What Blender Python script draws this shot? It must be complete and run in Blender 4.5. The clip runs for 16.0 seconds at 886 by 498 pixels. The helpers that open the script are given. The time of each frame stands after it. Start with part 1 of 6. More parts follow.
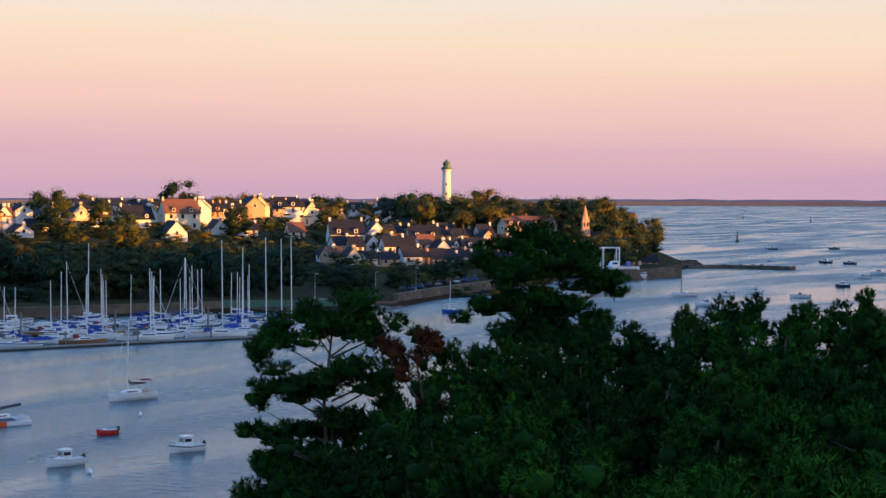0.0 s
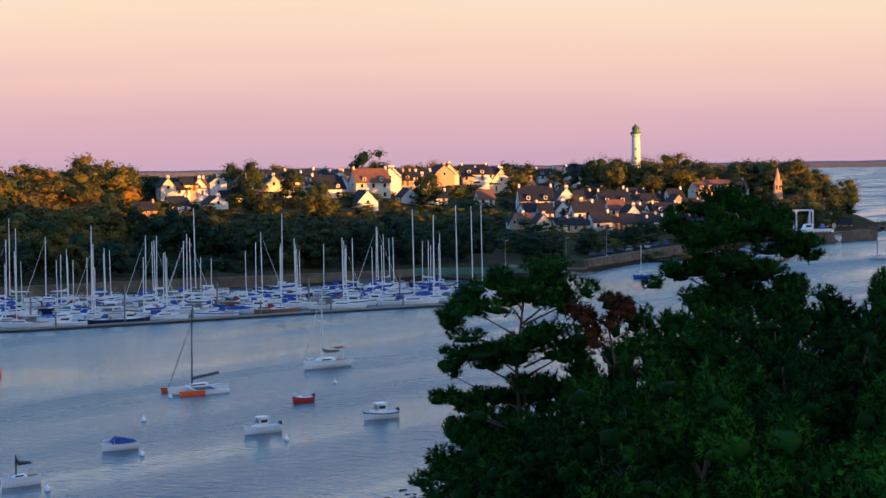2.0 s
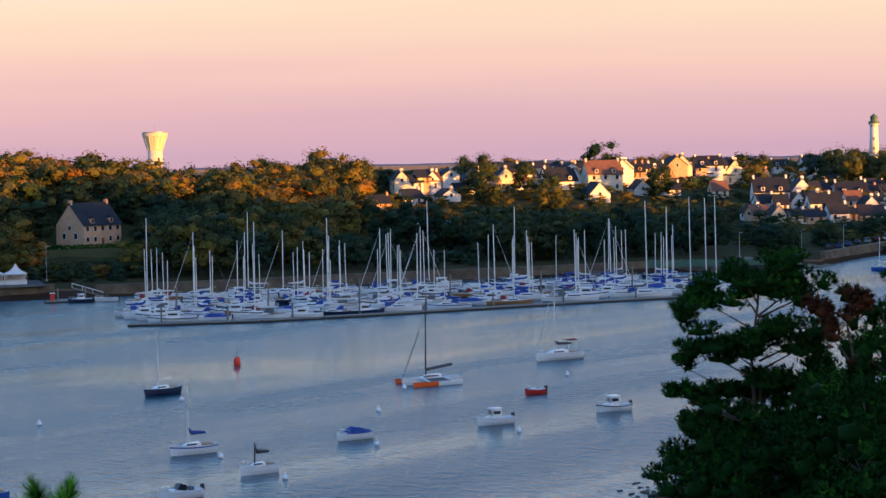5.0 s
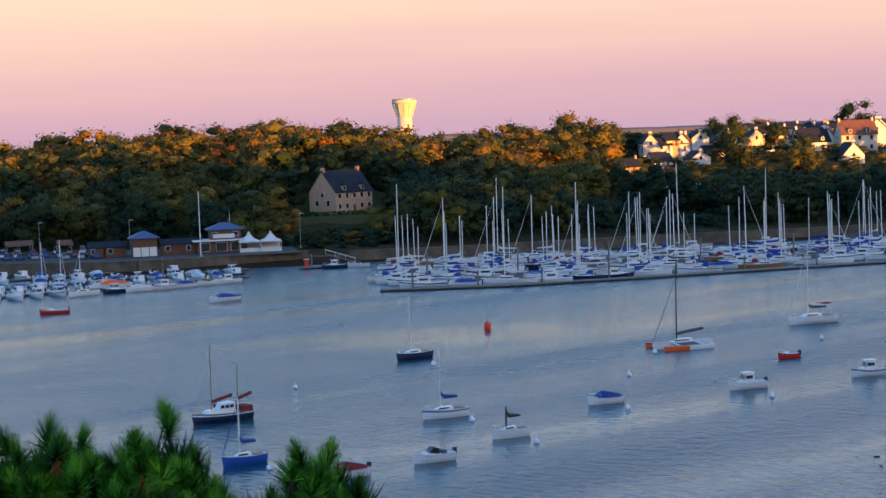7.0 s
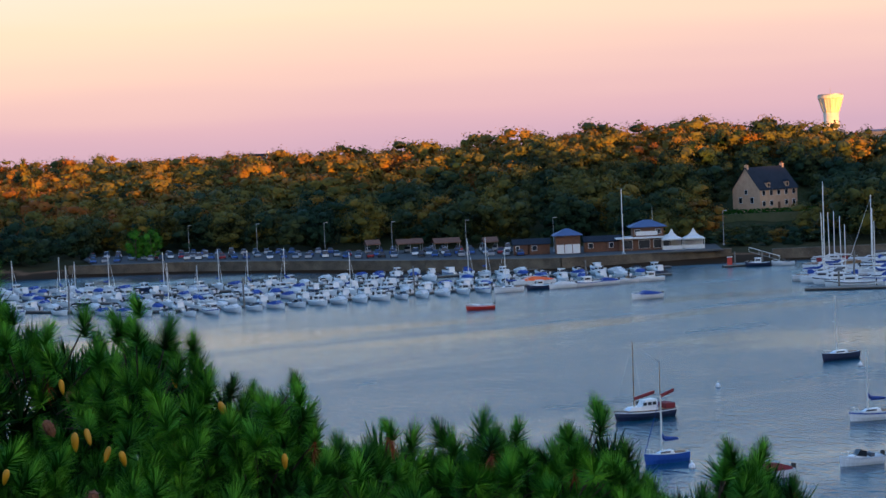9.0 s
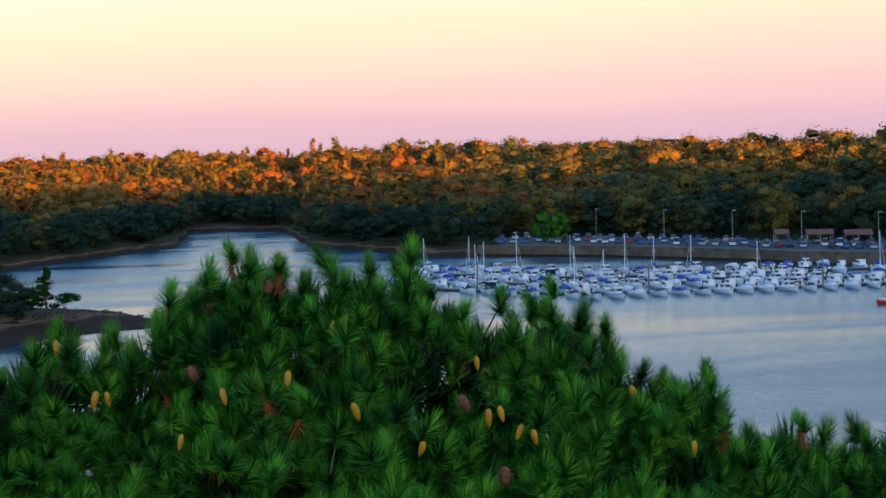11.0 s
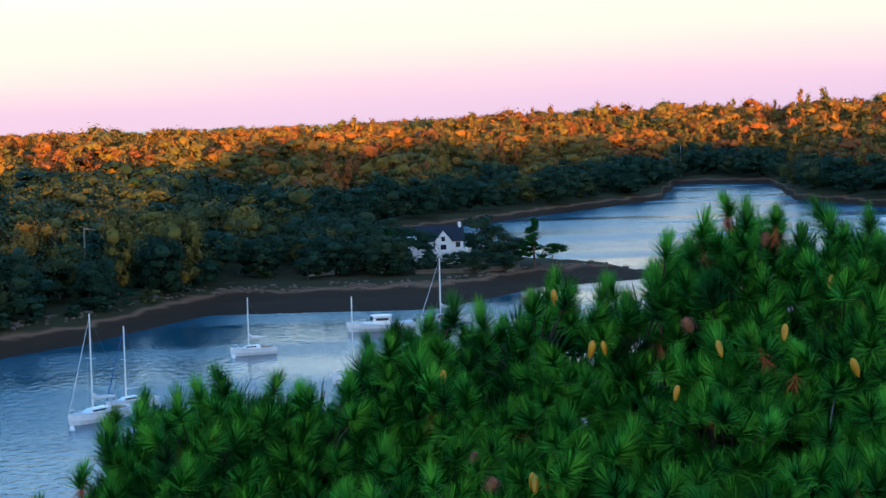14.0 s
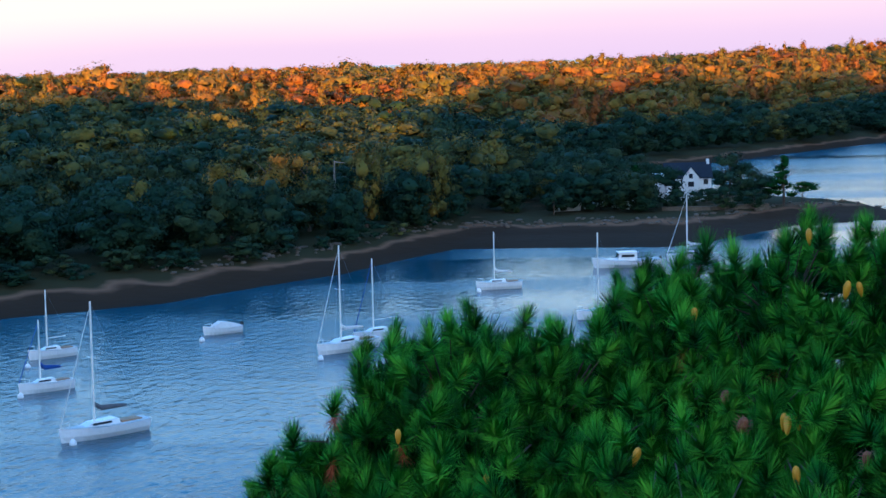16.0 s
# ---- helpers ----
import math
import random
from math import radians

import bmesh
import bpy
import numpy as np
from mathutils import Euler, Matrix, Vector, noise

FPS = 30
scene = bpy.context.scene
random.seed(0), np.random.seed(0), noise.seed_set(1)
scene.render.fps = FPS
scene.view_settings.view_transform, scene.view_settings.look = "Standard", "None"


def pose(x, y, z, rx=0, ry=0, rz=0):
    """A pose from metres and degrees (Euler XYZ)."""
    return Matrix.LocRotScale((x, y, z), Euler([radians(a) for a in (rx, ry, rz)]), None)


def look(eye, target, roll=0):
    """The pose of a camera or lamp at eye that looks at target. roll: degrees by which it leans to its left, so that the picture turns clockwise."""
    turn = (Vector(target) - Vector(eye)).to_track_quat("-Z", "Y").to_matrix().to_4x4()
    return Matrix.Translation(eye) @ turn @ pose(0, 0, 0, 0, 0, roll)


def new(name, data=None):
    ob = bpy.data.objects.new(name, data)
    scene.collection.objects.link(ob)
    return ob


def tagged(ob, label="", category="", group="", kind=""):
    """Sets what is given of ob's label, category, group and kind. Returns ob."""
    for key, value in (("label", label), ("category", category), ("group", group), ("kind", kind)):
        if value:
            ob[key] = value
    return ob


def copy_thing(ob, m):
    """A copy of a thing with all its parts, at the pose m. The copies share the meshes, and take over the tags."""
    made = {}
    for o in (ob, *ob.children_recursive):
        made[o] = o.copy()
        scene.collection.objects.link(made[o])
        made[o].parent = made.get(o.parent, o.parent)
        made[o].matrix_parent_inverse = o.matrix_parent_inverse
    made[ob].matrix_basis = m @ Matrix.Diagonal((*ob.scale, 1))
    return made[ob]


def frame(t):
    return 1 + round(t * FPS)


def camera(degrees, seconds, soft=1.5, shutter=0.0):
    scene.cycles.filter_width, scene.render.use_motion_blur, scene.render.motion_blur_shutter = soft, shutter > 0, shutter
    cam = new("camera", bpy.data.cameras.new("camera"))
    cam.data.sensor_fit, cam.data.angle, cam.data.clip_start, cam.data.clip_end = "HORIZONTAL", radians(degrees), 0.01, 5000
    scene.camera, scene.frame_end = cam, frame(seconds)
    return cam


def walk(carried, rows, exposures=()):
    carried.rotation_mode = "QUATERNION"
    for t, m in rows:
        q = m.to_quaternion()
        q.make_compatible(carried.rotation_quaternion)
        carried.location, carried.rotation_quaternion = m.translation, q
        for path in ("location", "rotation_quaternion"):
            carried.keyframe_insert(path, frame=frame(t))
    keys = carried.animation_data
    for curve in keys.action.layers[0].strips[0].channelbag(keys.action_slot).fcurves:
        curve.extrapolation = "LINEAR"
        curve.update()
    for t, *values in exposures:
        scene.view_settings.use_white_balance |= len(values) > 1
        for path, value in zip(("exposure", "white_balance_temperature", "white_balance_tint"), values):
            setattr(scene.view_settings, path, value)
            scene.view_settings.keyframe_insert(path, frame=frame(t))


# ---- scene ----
EYE_Z = 31.0      # the eye stands on a high bank above the river
REACH = 0.42      # the camera is held this far in front of the turning body


def way(az):
    """Unit vector along a bearing, degrees, left positive from +y."""
    a = radians(az)
    return Vector((-math.sin(a), math.cos(a), 0))


def held(yaw, pitch, roll):
    e = way(yaw) * REACH
    return pose(e.x, e.y, EYE_Z, 90 + pitch, 0, yaw) @ pose(0, 0, 0, 0, 0, -roll)


cam = camera(25.9, 16.0, soft=1.5)
VIEW = [  # seconds, bearing, pitch, roll in degrees
    (0.0, -60.00, -1.68, -0.15),
    (0.5, -60.05, -2.00, -0.26),
    (1.0, -59.25, -2.05, 0.08),
    (1.5, -57.23, -2.37, 0.36),
    (2.0, -54.35, -2.64, 0.85),
    (2.5, -52.13, -2.67, 1.34),
    (3.0, -50.73, -2.66, 1.26),
    (5.3, -46.71, -3.01, 1.40),
    (5.5, -46.11, -3.21, 1.54),
    (6.0, -44.26, -3.25, 1.87),
    (6.5, -42.26, -3.37, 2.06),
    (7.0, -40.02, -3.59, 2.14),
    (7.5, -37.54, -3.69, 2.35),
    (8.0, -34.29, -3.83, 2.31),
    (8.5, -30.90, -3.56, 2.61),
    (9.0, -27.50, -3.14, 2.67),
    (9.5, -23.62, -2.52, 2.95),
    (9.7, -22.44, -2.31, 3.00),
    (11.8, -11.11, -3.72, 1.11),
    (12.0, -9.98, -3.72, 1.25),
    (12.5, -7.01, -3.98, 0.85),
    (13.0, -4.96, -4.28, 1.08),
    (13.5, -3.32, -4.33, 1.65),
    (14.0, -1.04, -4.16, 1.87),
    (14.5, 1.16, -4.40, 1.77),
    (15.0, 2.96, -4.81, 1.38),
    (15.5, 4.65, -5.31, 1.56),
    (16.0, 6.34, -5.85, 1.68),
]

walk(cam, [(t, held(a, b, c)) for t, a, b, c in VIEW],
     exposures=[(0.0, 1.3, 6400, 3), (7.0, 1.38, 6550, 2), (9.7, 1.48, 6550, 0), (12.0, 1.72, 6250, -5), (16.0, 1.92, 5150, -9)])

# ---------------------------------------------------------------- light
SUN_BEARING, SUN_HEIGHT = -177.0, 2.0
world = bpy.data.worlds.new("evening_sky")
scene.world = world
world.use_nodes = True
wn, wl = world.node_tree.nodes, world.node_tree.links
wn.clear()
w_out = wn.new("ShaderNodeOutputWorld")
w_bg = wn.new("ShaderNodeBackground")
w_co = wn.new("ShaderNodeTexCoord")
w_sep = wn.new("ShaderNodeSeparateXYZ")
w_ramp = wn.new("ShaderNodeValToRGB")
w_sky = wn.new("ShaderNodeTexSky")
w_sky.sky_type = "NISHITA"
w_sky.sun_disc = False
w_sky.sun_elevation = radians(SUN_HEIGHT)
w_sky.sun_rotation = radians(-SUN_BEARING)
w_add = wn.new("ShaderNodeMix")
w_add.data_type, w_add.blend_type = "RGBA", "ADD"
w_add.inputs[0].default_value = 0.018
SKY = [(0.0, (.250, .155, .210)), (.018, (.285, .172, .210)), (.045, (.355, .225, .210)), (.075, (.375, .268, .215)),
       (.11, (.345, .302, .288)), (.17, (.245, .31, .40)), (.30, (.12, .255, .48)), (.50, (.08, .18, .41)), (.85, (.05, .12, .31))]
cr = w_ramp.color_ramp
while len(cr.elements) < len(SKY):
    cr.elements.new(0.5)
for el, (p, c) in zip(cr.elements, SKY):
    el.position, el.color = p, (*c, 1)
w_noise = wn.new("ShaderNodeTexNoise")
w_noise.inputs["Scale"].default_value = 2.2
w_map = wn.new("ShaderNodeMapping")
w_map.inputs["Scale"].default_value = (1, 1, 14)
w_ma = wn.new("ShaderNodeMath")
w_ma.operation = "MULTIPLY_ADD"
w_ma.inputs[1].default_value = 0.044
w_off = wn.new("ShaderNodeMath")
w_off.operation = "SUBTRACT"
w_off.inputs[1].default_value = 0.022
wl.new(w_co.outputs["Generated"], w_sep.inputs[0])
wl.new(w_co.outputs["Generated"], w_map.inputs[0])
wl.new(w_map.outputs[0], w_noise.inputs[0])
wl.new(w_noise.outputs[0], w_ma.inputs[0])
# the pink band lies lower towards the north-east
w_tilt = wn.new("ShaderNodeMath")
w_tilt.operation = "MULTIPLY_ADD"
w_tilt.use_clamp = True
w_tilt.inputs[1].default_value, w_tilt.inputs[2].default_value = -.034, .015
w_el = wn.new("ShaderNodeMath")
wl.new(w_sep.outputs["X"], w_tilt.inputs[0])
wl.new(w_tilt.outputs[0], w_el.inputs[0])
wl.new(w_sep.outputs["Z"], w_el.inputs[1])
wl.new(w_el.outputs[0], w_ma.inputs[2])
wl.new(w_ma.outputs[0], w_off.inputs[0])
wl.new(w_off.outputs[0], w_ramp.inputs[0])
wl.new(w_ramp.outputs[0], w_add.inputs[6])
wl.new(w_sky.outputs[0], w_add.inputs[7])
wl.new(w_add.outputs[2], w_bg.inputs[0])
w_bg.inputs[1].default_value = 1.0
# the afterglow round the sunken sun
w_dot = wn.new("ShaderNodeVectorMath")
w_dot.operation = "DOT_PRODUCT"
w_dot.inputs[1].default_value = tuple(way(SUN_BEARING))
w_glow = wn.new("ShaderNodeMapRange")
w_glow.interpolation_type = "SMOOTHSTEP"
w_glow.inputs[1].default_value, w_glow.inputs[2].default_value = .25, 1.0
w_mixg = wn.new("ShaderNodeMix")
w_mixg.data_type, w_mixg.blend_type = "RGBA", "ADD"
w_mixg.inputs[7].default_value = (.24, .16, .09, 1)
wl.new(w_co.outputs["Generated"], w_dot.inputs[0])
wl.new(w_dot.outputs["Value"], w_glow.inputs[0])
wl.new(w_glow.outputs[0], w_mixg.inputs[0])
wl.new(w_add.outputs[2], w_mixg.inputs[6])
wl.new(w_mixg.outputs[2], w_bg.inputs[0])
wl.new(w_bg.outputs[0], w_out.inputs[0])

sun_data = bpy.data.lights.new("sun", "SUN")
sun_data.energy, sun_data.angle, sun_data.color = 5.0, radians(0.5), (1.0, 0.37, 0.055)
sun = new("sun", sun_data)
s_dir = way(SUN_BEARING) * math.cos(radians(SUN_HEIGHT)) + Vector((0, 0, math.sin(radians(SUN_HEIGHT))))
sun.matrix_world = look(s_dir * 500, (0, 0, 0))


# ---------------------------------------------------------------- materials
def material(name, colors, rough=0.7, scale=1.0, metal=0.0, bump=0.0, bump_scale=None, attr="", spread=0.0, coat=0.0, spec=0.5):
    """A surface with two scales of variation between its colours; spread varies it from piece to piece."""
    m = bpy.data.materials.new(name)
    m.use_nodes = True
    n, l = m.node_tree.nodes, m.node_tree.links
    b = n["Principled BSDF"]
    b.inputs["Roughness"].default_value, b.inputs["Metallic"].default_value = rough, metal
    b.inputs["Coat Weight"].default_value = coat
    b.inputs["Specular IOR Level"].default_value = spec
    co = n.new("ShaderNodeTexCoord")
    n1, n2 = n.new("ShaderNodeTexNoise"), n.new("ShaderNodeTexNoise")
    n1.inputs["Scale"].default_value, n2.inputs["Scale"].default_value = scale, scale * 9
    n1.inputs["Detail"].default_value = n2.inputs["Detail"].default_value = 4
    l.new(co.outputs["Object"], n1.inputs[0])
    l.new(co.outputs["Object"], n2.inputs[0])
    mid = n.new("ShaderNodeMath")
    mid.operation = "MULTIPLY_ADD"
    mid.inputs[1].default_value = 0.4
    l.new(n2.outputs[0], mid.inputs[0])
    s1 = n.new("ShaderNodeMath")
    s1.operation = "MULTIPLY"
    s1.inputs[1].default_value = 0.6
    l.new(n1.outputs[0], s1.inputs[0])
    l.new(s1.outputs[0], mid.inputs[2])
    fac = mid.outputs[0]
    if spread or attr:
        if attr:
            src = n.new("ShaderNodeAttribute")
            src.attribute_name = attr
            o = src.outputs["Fac"]
        else:
            src = n.new("ShaderNodeObjectInfo")
            o = src.outputs["Random"]
        sc = n.new("ShaderNodeMath")
        sc.operation = "MULTIPLY_ADD"
        sc.inputs[1].default_value, sc.inputs[2].default_value = spread, -spread / 2
        l.new(o, sc.inputs[0])
        ad = n.new("ShaderNodeMath")
        ad.operation = "ADD"
        l.new(fac, ad.inputs[0])
        l.new(sc.outputs[0], ad.inputs[1])
        fac = ad.outputs[0]
    ramp = n.new("ShaderNodeValToRGB")
    k = len(colors)
    while len(ramp.color_ramp.elements) < k:
        ramp.color_ramp.elements.new(0.5)
    for i, (e, c) in enumerate(zip(ramp.color_ramp.elements, colors)):
        e.position, e.color = (0.3 + 0.4 * i / max(1, k - 1)) if not attr else (0.15 + 0.7 * i / max(1, k - 1)), (*c, 1)
    l.new(fac, ramp.inputs[0])
    l.new(ramp.outputs[0], b.inputs["Base Color"])
    if bump:
        bp = n.new("ShaderNodeBump")
        bp.inputs["Distance"].default_value = bump
        n3 = n.new("ShaderNodeTexNoise")
        n3.inputs["Scale"].default_value = bump_scale or scale * 12
        n3.inputs["Detail"].default_value = 6
        l.new(co.outputs["Object"], n3.inputs[0])
        l.new(n3.outputs[0], bp.inputs["Height"])
        l.new(bp.outputs[0], b.inputs["Normal"])
    return m


def pair(c, k=0.72):
    return [tuple(v * k for v in c), tuple(min(1, v) for v in c)]


# the gold end of this ramp is brightened for crowns meant as sunlit
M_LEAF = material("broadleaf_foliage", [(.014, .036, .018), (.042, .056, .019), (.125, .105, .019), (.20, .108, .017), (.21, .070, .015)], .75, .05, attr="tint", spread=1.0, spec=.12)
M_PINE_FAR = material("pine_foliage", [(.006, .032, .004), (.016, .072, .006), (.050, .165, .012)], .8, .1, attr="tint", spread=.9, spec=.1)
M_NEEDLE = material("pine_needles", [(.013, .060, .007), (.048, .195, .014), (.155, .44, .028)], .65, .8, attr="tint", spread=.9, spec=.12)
M_BLUEROOF = material("blue_grey_roof_sheet", [(.045, .075, .17), (.075, .12, .25)], .5, .8, bump=.01)
M_BUOY = material("bright_red_buoy_paint", [(.70, .035, .015), (.85, .06, .02)], .45, 1)
M_BARK = material("pine_bark", [(.05, .035, .025), (.13, .085, .06)], .9, 2.5, bump=.03)
M_GRASS = material("bank_grass", [(.035, .05, .018), (.07, .08, .03), (.10, .09, .045)], .95, .08, bump=.1, bump_scale=.6)
M_WHITE = material("white_render", [(.62, .60, .57), (.80, .79, .76)], .85, .25, bump=.004)
M_CREAM = material("cream_render", [(.58, .50, .38), (.74, .66, .50)], .85, .25, bump=.004)
M_SLATE = material("slate_roof", [(.008, .011, .018), (.019, .024, .036)], .8, .5, bump=.02, bump_scale=6, spec=.3)
M_TILE = material("clay_tile_roof", [(.10, .045, .03), (.19, .085, .05)], .8, .5, bump=.02, bump_scale=6)
M_STONE = material("dressed_stone", [(.46, .27, .16), (.62, .40, .26)], .9, .8, bump=.03, bump_scale=2.5)
M_QUAY = material("quay_masonry", [(.045, .036, .026), (.11, .085, .058), (.19, .15, .10)], .9, .35, bump=.06, bump_scale=1.2)
M_GEL = material("white_gelcoat", [(.70, .71, .72), (.84, .84, .83)], .3, .5, coat=.3)
M_DECK = material("deck_nonslip", [(.48, .48, .46), (.66, .65, .61)], .7, 1.5)
M_NAVY = material("navy_hull_paint", [(.010, .016, .045), (.02, .03, .08)], .3, .5, coat=.4)
M_BLUE = material("blue_hull_paint", [(.012, .06, .30), (.02, .10, .42)], .35, .5, coat=.3)
M_RED = material("red_hull_paint", [(.42, .02, .012), (.58, .035, .02)], .35, .5, coat=.3)
M_ORANGE = material("orange_paint", [(.75, .09, .008), (.92, .15, .012)], .4, .5, coat=.2)
M_ALLOY = material("pale_painted_alloy", [(.66, .64, .58), (.82, .80, .74)], .4, 1)
M_DARKSPAR = material("dark_carbon_spar", [(.015, .015, .018), (.035, .035, .04)], .4, 1)
M_ROPE = material("steel_rigging", [(.16, .16, .17), (.25, .25, .26)], .5, 2)
M_SAILBLUE = material("blue_canvas", [(.012, .04, .20), (.02, .07, .32)], .85, 2, bump=.02)
M_SAILGREY = material("grey_canvas", [(.07, .075, .085), (.13, .13, .14)], .85, 2, bump=.02)
M_SAILWINE = material("wine_canvas", [(.16, .015, .02), (.26, .025, .03)], .85, 2, bump=.02)
M_SAILWHITE = material("white_canvas", [(.58, .57, .55), (.75, .74, .70)], .85, 2, bump=.02)
M_SMOKE = material("tinted_window", [(.012, .016, .022), (.03, .035, .045)], .08, 1)
M_TEAK = material("varnished_wood", [(.20, .10, .04), (.34, .18, .07)], .5, 2)
M_RUBBER = material("black_rubber", [(.012, .012, .013), (.03, .03, .03)], .7, 3)
M_PLANK = material("weathered_pontoon_planks", [(.12, .11, .10), (.24, .22, .19)], .9, 1.5, bump=.01)
M_BROWN = material("brown_timber", [(.10, .045, .025), (.19, .085, .045)], .8, 1.5)
M_DARKTIMBER = material("tarred_timber", [(.012, .010, .008), (.03, .024, .018)], .8, 1.5)
M_ASPHALT = material("asphalt", [(.04, .04, .042), (.065, .064, .063)], .95, .6)
M_GREENPAINT = material("green_steel_paint", [(.03, .09, .06), (.06, .15, .10)], .6, 1)
M_ZINC = material("grey_zinc", [(.25, .26, .27), (.38, .39, .40)], .45, 1, metal=.4)
M_GOLD = material("young_pine_cone", [(.44, .19, .004), (.60, .29, .010)], .6, 8)
M_CONE = material("open_pine_cone", [(.12, .045, .02), (.26, .10, .04)], .8, 12)
M_DEADNEEDLE = material("dead_needles", [(.22, .05, .012), (.38, .09, .02)], .8, 5)
M_RUST = material("dry_rust_needles", [(.05, .018, .008), (.13, .045, .02)], .9, .3, spec=.05)
# the blue of distance haze is mixed into this base colour
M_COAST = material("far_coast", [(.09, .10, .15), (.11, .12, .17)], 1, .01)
M_CARS = [material("car_paint_" + k, pair(c), .25, 1, coat=.6) for k, c in
          (("white", (.7, .7, .7)), ("silver", (.35, .36, .38)), ("blue", (.03, .08, .25)), ("black", (.02, .02, .025)), ("red", (.30, .02, .02)))]


def water_material():
    m = bpy.data.materials.new("estuary_water")
    m.use_nodes = True
    n, l = m.node_tree.nodes, m.node_tree.links
    b = n["Principled BSDF"]
    b.inputs["Base Color"].default_value = (.009, .065, .10, 1)
    b.inputs["IOR"].default_value = 1.33
    co = n.new("ShaderNodeTexCoord")
    mp = n.new("ShaderNodeMapping")
    mp.inputs["Rotation"].default_value = (0, 0, radians(35))
    mp.inputs["Scale"].default_value = (1, .55, 1)
    l.new(co.outputs["Object"], mp.inputs[0])
    big = n.new("ShaderNodeTexNoise")      # patches of ruffled and of calm water
    big.inputs["Scale"].default_value, big.inputs["Detail"].default_value = .016, 3
    big.inputs["Distortion"].default_value = .8
    mp2 = n.new("ShaderNodeMapping")
    mp2.inputs["Rotation"].default_value = (0, 0, radians(25))
    mp2.inputs["Scale"].default_value = (.5, 2.0, 1)
    l.new(co.outputs["Object"], mp2.inputs[0])
    l.new(mp2.outputs[0], big.inputs[0])
    r = n.new("ShaderNodeMapRange")
    r.inputs[1].default_value, r.inputs[2].default_value = .35, .65
    r.inputs[3].default_value, r.inputs[4].default_value = .10, .30
    l.new(big.outputs[0], r.inputs[0])
    a = n.new("ShaderNodeTexNoise")
    a.inputs["Scale"].default_value, a.inputs["Detail"].default_value = .9, 4
    l.new(mp.outputs[0], a.inputs[0])
    amp = n.new("ShaderNodeMapRange")
    amp.inputs[1].default_value, amp.inputs[2].default_value = .35, .65
    amp.inputs[3].default_value, amp.inputs[4].default_value = .22, .9
    l.new(big.outputs[0], amp.inputs[0])
    bp = n.new("ShaderNodeBump")
    bp.inputs["Distance"].default_value = .5
    sep = n.new("ShaderNodeSeparateXYZ")   # the river lies sheltered, the bay is choppier
    l.new(co.outputs["Object"], sep.inputs[0])
    calm = n.new("ShaderNodeMapRange")
    calm.inputs[1].default_value, calm.inputs[2].default_value = -40, 900
    calm.inputs[3].default_value, calm.inputs[4].default_value = .85, 1.45
    l.new(sep.outputs[0], calm.inputs[0])
    for rng_node, sock in ((amp, bp.inputs["Strength"]), (r, b.inputs["Roughness"])):
        mul = n.new("ShaderNodeMath")
        mul.operation = "MULTIPLY"
        l.new(rng_node.outputs[0], mul.inputs[0])
        l.new(calm.outputs[0], mul.inputs[1])
        l.new(mul.outputs[0], sock)
    l.new(a.outputs[0], bp.inputs["Height"])
    l.new(bp.outputs[0], b.inputs["Normal"])
    return m


M_WATER = water_material()


def ground_material():
    """Leaf litter and grass; dark weed and mud below the tide line, pale stones along it."""
    m = material("wooded_ground", [(.022, .03, .010), (.04, .045, .016), (.055, .045, .022)], .95, .06, bump=.15, bump_scale=.5, spec=.05)
    n, l = m.node_tree.nodes, m.node_tree.links
    b = n["Principled BSDF"]
    old = b.inputs["Base Color"].links[0].from_socket
    geo = n.new("ShaderNodeNewGeometry")
    sep = n.new("ShaderNodeSeparateXYZ")
    l.new(geo.outputs["Position"], sep.inputs[0])
    nz = n.new("ShaderNodeTexNoise")
    nz.inputs["Scale"].default_value = .12
    l.new(geo.outputs["Position"], nz.inputs[0])
    ad = n.new("ShaderNodeMath")
    ad.operation = "MULTIPLY_ADD"
    ad.inputs[1].default_value = 1.6
    l.new(nz.outputs[0], ad.inputs[0])
    l.new(sep.outputs["Z"], ad.inputs[2])
    rp = n.new("ShaderNodeValToRGB")
    for e, (p, c) in zip((rp.color_ramp.elements[0], rp.color_ramp.elements.new(.40), rp.color_ramp.elements.new(.445), rp.color_ramp.elements[-1]),
                         ((0, (.014, .010, .007, 1)), (.40, (.044, .025, .013, 1)), (.445, (.19, .10, .055, 1)), (.49, (.042, .034, .014, 1)))):
        e.position, e.color = p, c
    mr = n.new("ShaderNodeMapRange")
    mr.inputs[1].default_value, mr.inputs[2].default_value = -1, 6
    l.new(ad.outputs[0], mr.inputs[0])
    l.new(mr.outputs[0], rp.inputs[0])
    mx = n.new("ShaderNodeMix")
    mx.data_type = "RGBA"
    st = n.new("ShaderNodeMapRange")
    st.inputs[1].default_value, st.inputs[2].default_value = 2.6, 4.2
    l.new(ad.outputs[0], st.inputs[0])
    l.new(st.outputs[0], mx.inputs[0])
    l.new(rp.outputs[0], mx.inputs[6])
    l.new(old, mx.inputs[7])
    l.new(mx.outputs[2], b.inputs["Base Color"])
    return m


M_GROUND = ground_material()


